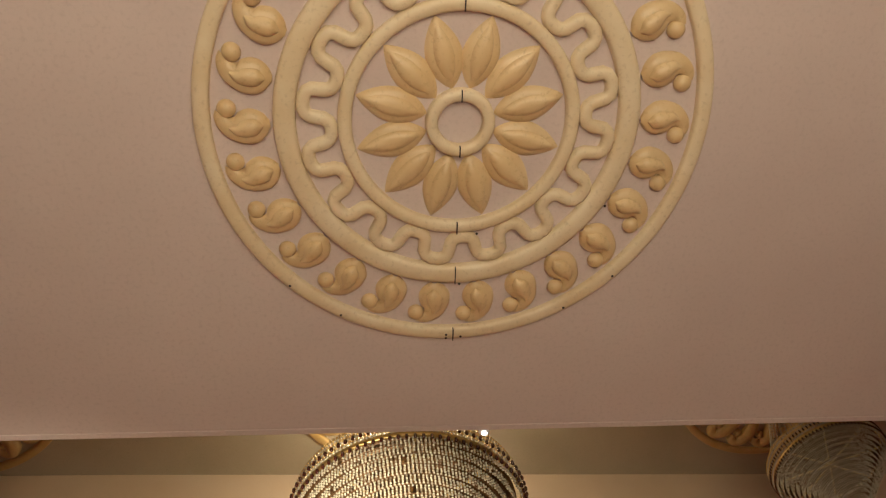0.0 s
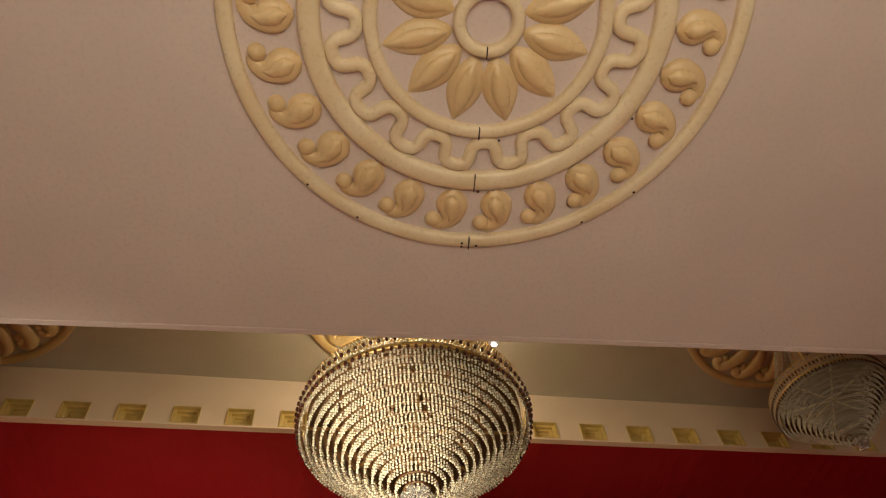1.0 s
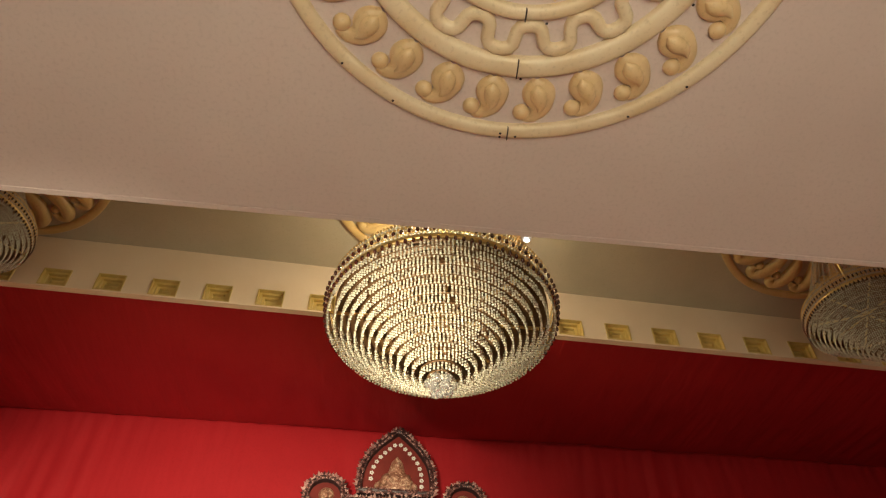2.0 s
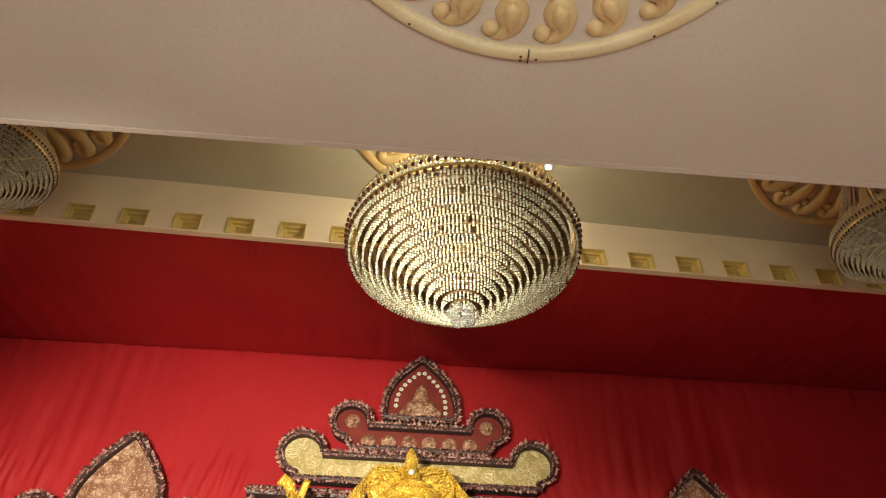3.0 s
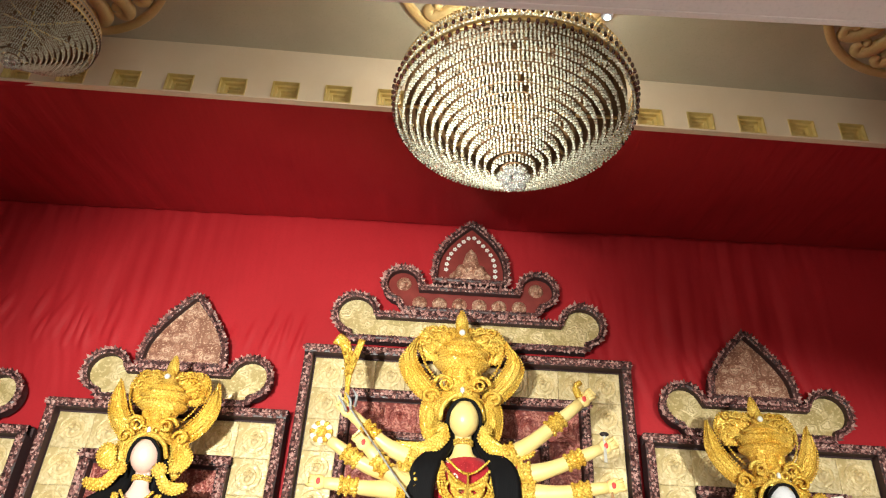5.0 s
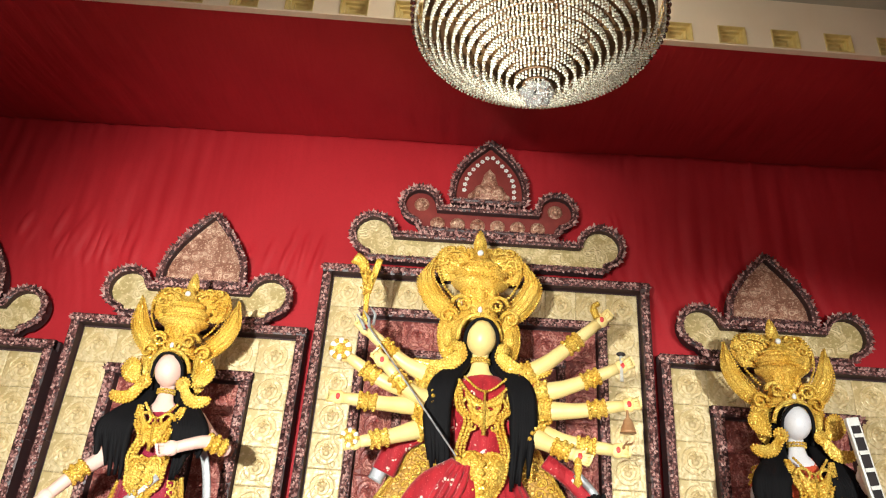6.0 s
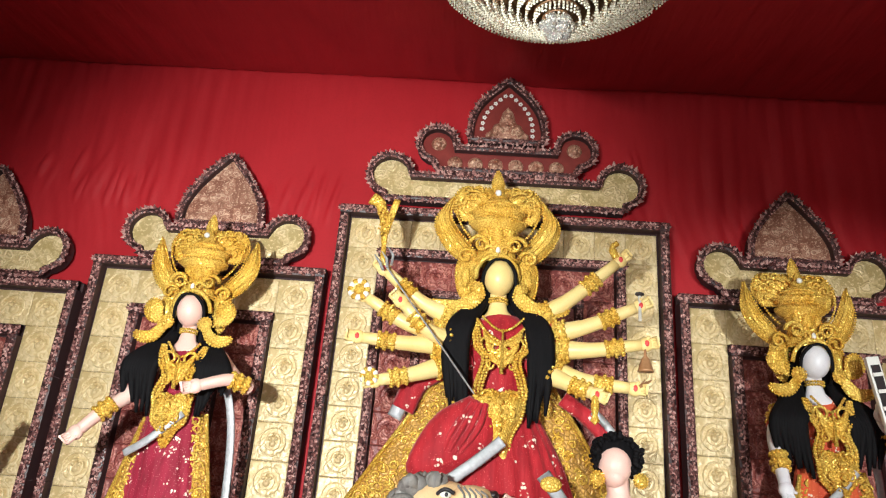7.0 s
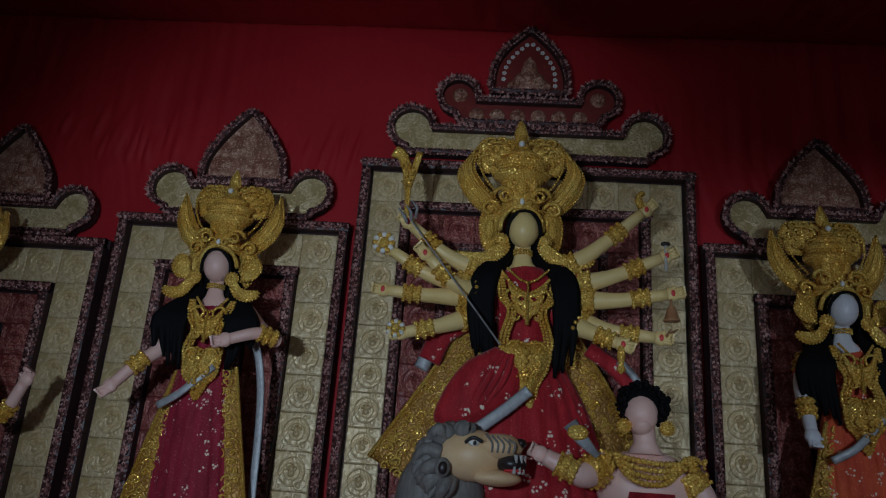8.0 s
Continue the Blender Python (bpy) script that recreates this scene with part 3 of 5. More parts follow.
def lobed_medallion(at):
    """A plain outer ring round fat curling lobes and a flower."""
    top = empty("ceiling_medallion", at, "gold rosette of curling lobes on the recessed ceiling above a chandelier", "medallion", "ceiling medallions")
    part("outer_ring", ring_part(0.795, 0.862, 0.034), M["gilt_plaster"], top)
    bm = bmesh.new()
    path = smooth_path([(0.40, 0.02, 0), (0.49, -0.02, 0), (0.59, -0.035, 0), (0.69, -0.015, 0), (0.745, 0.04, 0), (0.72, 0.09, 0), (0.67, 0.09, 0)], 6)
    ws = [max(p.x, 0.006) for p in smooth_path([(k, 0, 0) for k in (0.016, 0.046, 0.060, 0.058, 0.046, 0.036, 0.030)], 6)]
    half_round(bm, [(p.x, p.y) for p in path], ws, [0.014 + 0.6 * w for w in ws])
    ball(bm, (0.650, 0.062, -0.006), (0.036, 0.034, 0.032))
    lobe, pm = mesh_of("lobe", bm, M["gilt_plaster"]), petal_mesh()
    for k in range(20):
        part("lobe", lobe, None, top, at=pose(0, 0, 0, 0, 0, 18 * k))
    for k in range(10):
        part("petal", pm, None, top, at=pose(0, 0, 0, 0, 0, 36 * k))
    part("hub", lathe(bmesh.new(), [(0.115, 0.0), (0.105, -0.03), (0.06, -0.045), (0.0, -0.05)][::-1], 32), M["plaster_gold"], top)
    return top


rose = lobed_medallion(pose(0.34, 3.20, RECESS, 0, 0, 10))
for x in (3.40, -2.90):
    copy_thing(rose, pose(x, 3.20, RECESS, 0, 0, 30 * x))

# small lamp at the ceiling's edge
bulb = empty("ceiling_bulb", pose(0.604, EDGE + 0.036, SOFFIT + 0.015), "small lit white bulb at the lower ceiling's edge", "bulb")
part("globe", ball(bmesh.new(), (0, 0, 0.0), (0.014, 0.009, 0.007)), M["bulb"], bulb)
part("holder", lathe(bmesh.new(), [(0.0, 0.06), (0.025, 0.06), (0.025, 0.012), (0.0, 0.012)], 20), M["pale"], bulb)
part("bracket", a_box(-0.012, -0.07, 0.03, 0.012, 0.0, 0.045, bevel=0.003), M["pale"], bulb)

# ---- chandeliers ----


def chandelier(at, label):
    """Origin at the rim's centre, rim radius 0.70."""
    top = empty("chandelier", at, label, "chandelier", "crystal chandeliers")
    rng = np.random.RandomState(4)
    R, tiers = 0.695, 15
    for i in range(tiers):
        u = i / (tiers - 1)
        r = R * (1 - u) + 0.075 * u
        z = 0.02 - 0.45 * u ** 1.05
        n = int(2 * math.pi * r / 0.0225)
        beads = 4 if i < 12 else 3
        cs = []
        gone = rng.rand(n) < 0.02
        for k in range(n):
            a = 2 * math.pi * (k + 0.5 * (i % 2)) / n
            for b in range(beads):
                if gone[k] and b > 0:
                    continue
                cs.append((r * math.cos(a), r * math.sin(a), z - 0.010 - 0.0185 * b))
        cs = np.array(cs) + rng.normal(0, 0.0012, (len(cs), 3))
        tier = part("bead_tier", bead_mesh(cs, np.full(len(cs), 0.0080)), M["bead"], top, smooth=True)
        part("hoop", lathe(bmesh.new(), [(r - 0.006, z), (r + 0.006, z), (r + 0.006, z + 0.008), (r - 0.006, z + 0.008)], 64, closed=True), M["dish"], tier)
    # wide rim: rows of beads above, dark drops below
    for row in range(6):
        rr, z = 0.712 - 0.002 * row, 0.035 + 0.024 * row
        cs = [(rr * math.cos(2 * math.pi * (k + 0.5 * (row % 2)) / 190), rr * math.sin(2 * math.pi * (k + 0.5 * (row % 2)) / 190), z) for k in range(190)]
        part("rim_bead", bead_mesh(cs, np.tile([0.0095, 0.0095, 0.013], (len(cs), 1))), M["metal"] if row % 2 else M["bead"], top, smooth=True)
    cs = [(0.714 * math.cos(2 * math.pi * k / 96), 0.714 * math.sin(2 * math.pi * k / 96), -0.014) for k in range(96)]
    cs += [(0.724 * math.cos(2 * math.pi * (k + 0.5) / 96), 0.724 * math.sin(2 * math.pi * (k + 0.5) / 96), 0.060) for k in range(96)]
    dm = mesh_of("drop", bead_mesh([(0, 0, 0)], [(0.012, 0.012, 0.022)]), M["drop"])
    dm.polygons.foreach_set("use_smooth", [True] * len(dm.polygons))
    for c in cs:
        part("drop", dm, None, top, at=pose(*c))
    part("rim", lathe(bmesh.new(), [(0.690, 0.0), (0.712, 0.0), (0.712, 0.03), (0.690, 0.03)], 96, closed=True), M["metal"], top)
    for a in range(0, 180, 45):
        m = Matrix.Rotation(radians(a), 4, "Z")
        part("spoke", a_box(-0.69, -0.008, 0.012, 0.69, 0.008, 0.026), M["metal"], top, at=m)
    part("inner_dish", lathe(bmesh.new(), [(0.66, 0.05), (0.40, 0.06), (0.05, 0.065), (0.05, 0.075), (0.40, 0.07), (0.66, 0.06)], 64, closed=True), M["dish"], top)
    # glass balls at the tip
    cs = [(0.040 * math.cos(a), 0.040 * math.sin(a), -0.465) for a in np.arange(6) * math.pi / 3] + [(0.03 * math.cos(a + 0.5), 0.03 * math.sin(a + 0.5), -0.500) for a in np.arange(4) * math.pi / 2] + [(0, 0, -0.522)]
    for c in cs:
        part("glass_ball", ball(bmesh.new(), (c[0] * 1.6, c[1] * 1.6, c[2]), 0.033, 0, 16, 12), M["ball"], top)
    # strands up to the ceiling plate
    cs = []
    for k in range(44):
        a = 2 * math.pi * k / 44
        for s in np.linspace(0, 1, 46):
            r = 0.53 * (1 - s) ** 1.5 + 0.11
            cs.append((r * math.cos(a), r * math.sin(a), 0.17 + 1.12 * s))
    part("strand", bead_mesh(cs, np.full(len(cs), 0.008)), M["bead"], top, smooth=True)
    part("stem", lathe(bmesh.new(), [(0.02, 0.05), (0.02, 1.34), (0.12, 1.30), (0.14, 1.345), (0.0, 1.345)], 24), M["metal"], top)
    return top


lamp_main = chandelier(pose(0.342, 3.21, 4.535) @ Matrix.Scale(0.985, 4), "large lit crystal chandelier of stepped bead rings with glass balls")
for x, z, s in ((3.225, 4.90, 0.56), (-2.69, 5.045, 0.575)):
    m = pose(x, 3.21, z, 0, 0, 20 * x) @ Matrix.Diagonal((s, s, (RECESS - z) / 1.345, 1))
    tagged(copy_thing(lamp_main, m), "smaller unlit crystal chandelier of stepped bead rings with dark drops")

# ---- stage and carved backdrop panels ----
stage = part("stage", a_box(XL, 4.35, 0.0, XR, WALL_Y - 0.06, STAGE, bevel=0.01), M["red_top"])
tagged(stage, "red cloth-covered stage under the idols", "stage", kind="structure")


def tile_mesh(name, w, h, mat):
    """A pressed plate: low edge, raised ring and a heart-like boss in it."""
    bm = bmesh.new()
    a, b = w / 2 - 0.0006, h / 2 - 0.0006
    o = [(-a, -b), (a, -b), (a, b), (-a, b)]
    prev = None
    for s, d in ((1.0, 0.0), (0.995, 0.006), (0.94, 0.010)):
        rr = [bm.verts.new((x * s, -d, z * s)) for x, z in o]
        if prev:
            for k in range(4):
                bm.faces.new((prev[k], prev[(k + 1) % 4], rr[(k + 1) % 4], rr[k]))
        prev = rr
    bm.faces.new(prev)
    r = min(a, b) * 0.78
    for r0, r1, hgt in ((r * 0.86, r, 0.016), (r * 0.52, r * 0.62, 0.012)):
        seg = 18
        rings = []
        for rad, d in ((r0, 0.010), ((r0 + r1) / 2, 0.012 + hgt), (r1, 0.010)):
            rings.append([bm.verts.new((rad * math.cos(2 * math.pi * k / seg) * 0.96, -d, rad * math.sin(2 * math.pi * k / seg))) for k in range(seg)])
        for p, q in zip(rings, rings[1:]):
            for k in range(seg):
                f = bm.faces.new((p[k], p[(k + 1) % seg], q[(k + 1) % seg], q[k]))
                f.smooth = True
    for cx, cz, rr in ((0, -0.12, 0.26), (-0.22, 0.2, 0.17), (0.22, 0.2, 0.17), (0, 0.38, 0.12)):
        pillow(bm, arc(cx * r, cz * r, rr * r, 0, 330, 8), 0.016, -0.010, "y", 0, 2)
    return mesh_of(name, bm, mat)


def leafy(path, out, gap, size, closed=False, base=0.0, fan=(-50, 0, 50), tilt=0.45):
    """A carved edging: small fans of pointed leaves that stand outwards along a path in x, z."""
    vs, fs = [], []
    rng = random.Random(7)
    for p, d in spaced([(x, 0, z) for x, z in path], gap, closed):
        n = Vector((d.z, 0, -d.x)) * out
        for a in fan:
            q = radians(a + rng.uniform(-14, 14))
            u = n * math.cos(q) + Vector((d.x, 0, d.z)) * math.sin(q)
            w = Vector((-u.z, 0, u.x))
            L = size * rng.uniform(0.8, 1.25)
            o = Vector((p.x, base, p.z)) + n * size * 0.15
            y = Vector((0, -1, 0))
            tip = o + u * L + y * L * tilt * rng.uniform(0.5, 1.2)
            mid = o + u * L * 0.5
            k = len(vs)
            vs += [tuple(v) for v in (o - u * L * 0.15, tip, mid + w * L * 0.32, mid - w * L * 0.32, mid + y * L * 0.34, mid - y * L * 0.08)]
            fs += [(k, k + 2, k + 4), (k + 2, k + 1, k + 4), (k + 1, k + 3, k + 4), (k + 3, k, k + 4), (k + 2, k, k + 5), (k + 1, k + 2, k + 5), (k + 3, k + 1, k + 5), (k, k + 3, k + 5)]
    return vs, [], fs


def strip(path, width, y0, y1, closed=False):
    """A flat moulding along a path in x, z, half its width on either side."""
    bm = bmesh.new()
    n = len(path)
    rows = []
    for i, (x, z) in enumerate(path):
        a = path[i - 1] if (i or closed) else path[0]
        b = path[(i + 1) % n] if (i < n - 1 or closed) else path[-1]
        d = Vector((b[0] - a[0], b[1] - a[1])).normalized()
        nx, nz = d.y * width / 2, -d.x * width / 2
        rows.append([bm.verts.new(c) for c in ((x + nx, y1, z + nz), (x + nx * 0.9, y0, z + nz * 0.9), (x, y0 - 0.012, z), (x - nx * 0.9, y0, z - nz * 0.9), (x - nx, y1, z - nz))])
    for i in range(n if closed else n - 1):
        a, b = rows[i], rows[(i + 1) % n]
        for j in range(4):
            # side walls coloured dark for the shade inside the deep moulding
            bm.faces.new((a[j], b[j], b[j + 1], a[j + 1])).material_index = 1 if j in (0, 3) else 0
    return bm


def lobed_bar(half, z0, z1, lx, lz, r):
    """Outline of a bar with round lobes at its ends."""
    a1 = math.degrees(math.asin(min(1, (z1 - lz) / r)))
    right = arc(lx, lz, r, -80, 180 - a1 if z1 > lz - r else 150, 14)
    left = [(-x, z) for x, z in right[::-1]]
    return [(-half, z0), (half, z0)] + right + left


def ogive(a, z0, peak, full=0.0):
    """A pointed arch, widest at its foot; full: how far its flanks swell."""
    h = peak - z0
    right = [(p.x, p.z) for p in smooth_path([(a, 0, z0), (a * (0.95 + 0.3 * full), 0, z0 + 0.27 * h), (a * (0.74 + full), 0, z0 + 0.52 * h), (a * (0.43 + full), 0, z0 + 0.76 * h), (0.02, 0, peak)], 6)]
    return right + [(-x, z) for x, z in right[::-1]]


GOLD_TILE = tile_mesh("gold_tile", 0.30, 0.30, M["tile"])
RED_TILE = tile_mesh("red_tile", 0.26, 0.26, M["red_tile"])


def nested_row(panel, name, me, half, top, size, bottom):
    """Tiles along the two sides and the top inside a rectangle."""
    n = max(1, round(2 * half / size))
    w = 2 * half / n
    s = size
    for k in range(n):
        part(name, me, None, panel, at=pose(-half + w * (k + 0.5), -0.002, top - s / 2) @ Matrix.Diagonal((w / s, 1, 1, 1)))
    z = top - s
    while z - s > bottom - 0.02:
        for sx in (-1, 1):
            part(name, me, None, panel, at=pose(sx * (half - s / 2), -0.002, z - s / 2))
        z -= s


def frame_part(panel, name, half, top, width, bottom, y0, y1, joints=False):
    """Left, right and head pieces of a frame whose outer edge is half, top."""
    c = half - width / 2
    pieces = [("frame_head", [(-half, top - width / 2), (half, top - width / 2)])]
    cuts = [bottom, bottom + 0.75, bottom + 1.55, top - width] if joints else [bottom, top - width]
    for sx in (-1, 1):
        for z0, z1 in zip(cuts, cuts[1:]):
            pieces.append((name, [(sx * c, z0 + 0.004), (sx * c, z1 - 0.002)]))
    for nm, pth in pieces:
        fr = part(nm, strip([tuple(Vector(pth[0]).lerp(Vector(pth[1]), t / 12)) for t in range(13)], width, y0, y1), [M["trim"], M["board"]], panel)
        v, e, f = leafy(pth, 1, width * 0.42, width * 0.34, base=y0 - 0.004, fan=(-40, 40), tilt=0.3)
        for out, fan in ((-1, (-40, 40)), (1, (-90, 90))):
            v2, e2, f2 = leafy(pth, out, width * 0.42, width * 0.34, base=y0 - 0.010, fan=fan, tilt=0.3)
            k = len(v)
            v, f = v + v2, f + [tuple(i + k for i in q) for q in f2]
        part("carving", (v, [], f), M["carving"], fr)


def backdrop(cx, top, half, gold, trimw, redw, label, grand=False, tilt=0.0, y=6.03, arch=1.02):
    p = empty("backdrop_panel", pose(cx, y, STAGE, 0, 0, tilt), label, "backdrop", "carved backdrop panels")
    t = top - STAGE
    part("board", a_box(-half, 0.004, 0.0, half, 0.06, t, bevel=0.004), M["board"], p)
    fw = 0.085
    frame_part(p, "frame_side", half, t, fw, 0.0, -0.085, 0.004, True)
    h1, t1 = half - fw - 0.012, t - fw - 0.018
    nested_row(p, "gold_tile", GOLD_TILE if gold == 0.30 else GOLD_C, h1, t1, gold, 0.0)
    h2, t2 = h1 - gold - 0.004, t1 - gold - 0.004
    frame_part(p, "inner_trim", h2, t2, trimw, 0.0, -0.070, 0.004)
    h3, t3 = h2 - trimw - 0.006, t2 - trimw - 0.012
    nested_row(p, "red_tile", RED_TILE, h3, t3, redw, 0.0)
    h4, t4 = h3 - redw - 0.004, t3 - redw - 0.004
    frame_part(p, "inner_trim", h4, t4, 0.07, 0.0, -0.060, 0.004)
    field = a_box(-h4 + 0.07, -0.004, 0.0, h4 - 0.07, 0.003, t4 - 0.07)
    part("field", field, M["red_tile"], p)

    def crest(name, outline, mat, z_label, gap=0.034, size=0.044, edge=0.05):
        c = part(name, slab(bmesh.new(), outline, 0.02, 0.05), M["board"], p)
        cxx = sum(q[0] for q in outline) / len(outline)
        czz = sum(q[1] for q in outline) / len(outline)
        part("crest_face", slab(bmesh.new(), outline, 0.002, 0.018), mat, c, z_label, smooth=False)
        part("crest_edge", strip(outline, edge, -0.060, 0.05, True), [M["trim"], M["board"]], c)
        part("ruffle", leafy(outline, 1, gap, size, True, base=-0.056), M["carving"], c)
        part("ruffle", leafy(outline, -1, gap, size * 0.55, True, base=-0.062, fan=(-45, 45)), M["carving"], c)
        return c

    if not grand:
        crest("crest_bar", lobed_bar(0.62, t + 0.045, t + 0.29, 0.62, t + 0.27, 0.175), M["crest_gold"], "embossed gold facing")
        crest("crest_arch", ogive(0.36, t + 0.36, t + arch), M["crest_copper"], "embossed copper facing")
    else:
        crest("crest_bar", lobed_bar(1.05, t + 0.10, t + 0.33, 1.03, t + 0.335, 0.185), M["crest_gold"], "embossed gold facing")
        crest("crest_bar", lobed_bar(0.60, t + 0.41, t + 0.63, 0.63, t + 0.67, 0.165), M["crest_red"], "painted red facing")
        crest("crest_arch", ogive(0.335, t + 0.73, t + 1.36, 0.10), M["crest_red"], "painted red facing")
        for x, z in [(-0.62, t + 0.69), (0.62, t + 0.69)] + [(-0.46 + 0.184 * k, t + 0.50) for k in range(6)]:
            bm = bmesh.new()
            pillow(bm, arc(x, z, 0.070, 0, 340, 16), 0.03, 0.0, "y")
            pillow(bm, arc(x, z - 0.02, 0.036, 0, 330, 12), 0.05, 0.0, "y")
            pillow(bm, arc(x, z + 0.028, 0.018, 0, 330, 10), 0.06, 0.0, "y")
            part("relief", bm, M["crest_copper"], p, "round copper relief")
        bm = bmesh.new()
        pillow(bm, [(-0.20, t + 0.78), (0.20, t + 0.78), (0.17, t + 0.85), (0.08, t + 0.95), (0.05, t + 1.06), (0.0, t + 1.12), (-0.05, t + 1.06), (-0.08, t + 0.95), (-0.17, t + 0.85)], 0.04, 0.0, "y")
        for q in range(7):
            pillow(bm, arc(-0.165 + 0.055 * q, t + 0.80 + 0.035 * (3 - abs(q - 3)) * 0.8, 0.036, 0, 330, 10), 0.055, 0.0, "y")
        pillow(bm, arc(0.0, t + 1.00, 0.045, 0, 340, 12), 0.07, 0.0, "y")
        for sx in (-1, 1):
            pillow(bm, arc(sx * 0.09, t + 0.88, 0.05, 0, 340, 12), 0.06, 0.0, "y")
        part("relief", bm, M["crest_copper"], p, "large copper relief")
        og = ogive(0.235, t + 0.82, t + 1.25, 0.10)
        for q, d in spaced([(x, 0, z) for x, z in og], 0.062):
            part("rosette", FLOWER, None, p, at=pose(q.x, -0.004, q.z))
    return p


def flower_mesh():
    bm = bmesh.new()
    for k in range(5):
        a = 2 * math.pi * k / 5
        pillow(bm, arc(0.013 * math.cos(a), 0.013 * math.sin(a), 0.010, 0, 300, 6), 0.010, 0.0, "y", 0, 2)
    return mesh_of("rosette", bm, M["pale"])


FLOWER = flower_mesh()
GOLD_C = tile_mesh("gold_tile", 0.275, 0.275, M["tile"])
backdrop(0.228, 4.245, 1.432, 0.275, 0.085, 0.26, "tall carved gold and purple backdrop panel with red tiered crest", True)
backdrop(-2.265, 3.628, 1.006, 0.30, 0.095, 0.26, "carved gold and purple backdrop panel with copper arch crest")
backdrop(2.715, 3.611, 1.0, 0.30, 0.095, 0.26, "carved gold and purple backdrop panel with copper arch crest", arch=0.96)
backdrop(-4.35, 3.375, 1.006, 0.30, 0.095, 0.26, "carved gold and purple backdrop panel with copper arch crest")

# ---- idols: each one plain painted mesh ----
SLOTS = ["gold", "hair", "skin_yellow", "skin_pink", "skin_white", "skin_tan", "sari_red", "sari_maroon", "sari_orange", "silver", "mane", "dark", "pale", "palm", "copper", "gold_shade"]
S = {n: i for i, n in enumerate(SLOTS)}
GOLD, HAIR = S["gold"], S["hair"]


def statue(name, bm, label):
    me = mesh_of(name, bm, [M[n] for n in SLOTS])
    return tagged(new(name, me), label, "statue", "painted clay idols" if name == "idol_statue" else "")


def curve_band(bm, ctrl, width, mat, depth=0.03, n=8, taper=None):
    """A swelling ribbon along control points in x, y, z."""
    p = smooth_path(ctrl, n)
    m = len(p) - 1
    w = [width * (taper(i / m) if taper else 1) for i in range(m + 1)]
    tube(bm, p, [max(v, 0.003) for v in w], mat, 8, depth / width)


def string_of_beads(bm, ctrl, r, gap, mat=GOLD, n=8):
    add_beads(bm, [q for q, d in spaced(smooth_path(ctrl, n), gap)], r, mat)


def scatter_beads(bm, rng, c, rx, rz, count, y, size=(0.005, 0.010), mat=GOLD):
    """Little raised ornaments over an ellipse facing the hall."""
    for k in range(count):
        a, q = rng.uniform(0, 2 * math.pi), math.sqrt(rng.random())
        add_beads(bm, [(c[0] + rx * q * math.cos(a), y + rng.uniform(-0.012, 0.004), c[1] + rz * q * math.sin(a))], rng.uniform(*size), mat)


def scroll(bm, x, y, z, r, turn, mat=GOLD, thick=0.014):
    """A spiral curl of wire."""
    pts = [(x + turn * r * (1 - 0.75 * t) * math.cos(6.6 * t), y - 0.01 * t, z + r * (1 - 0.75 * t) * math.sin(6.6 * t)) for t in [k / 20 for k in range(21)]]
    tube(bm, pts, [thick * (1 - 0.3 * k / 20) for k in range(21)], mat, 6)


def leaf_plate(bm, pts, y, h, mat=GOLD, beads=0.011, gap=0.022):
    """A pressed gold plate with a beaded rim over an outline."""
    o = [(p.x, p.z) for p in smooth_path([(x, 0, z) for x, z in pts + pts[:1]], 5)][:-1]
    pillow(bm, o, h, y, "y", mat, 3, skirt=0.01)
    add_beads(bm, [(q.x, y - 0.006, q.z) for q, d in spaced([(x, 0, z) for x, z in o], gap, True)], beads, mat)


def wing_plate(bm, outer, inner, y, h, mat=GOLD, beads=0.012):
    """A curved gold plate between two edges, domed, with raised veins and a beaded rim."""
    a, b = smooth_path(outer, 5), smooth_path(inner, 5)
    n = min(len(a), len(b))
    rows = []
    for i in range(n):
        p, q = a[i], b[i]
        rows.append([bm.verts.new(p.lerp(q, j / 6) + Vector((0, y - h * math.sin(math.pi * j / 6) ** 0.7 if 0 < j < 6 else y + 0.012, 0))) for j in range(7)])
    for r0, r1 in zip(rows, rows[1:]):
        for j in range(6):
            f = bm.faces.new((r0[j], r1[j], r1[j + 1], r0[j + 1]))
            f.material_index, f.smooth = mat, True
    for t, r in ((0.28, 0.55), (0.52, 0.8), (0.76, 0.55)):
        tube(bm, [a[i].lerp(b[i], t) + Vector((0, y - h * 0.98, 0)) for i in range(2, n - 2)], beads * r, mat, 6)
    for edge in (a, b):
        add_beads(bm, [q + Vector((0, y - 0.006, 0)) for q, d in spaced(edge, beads * 2.2)], beads, mat)


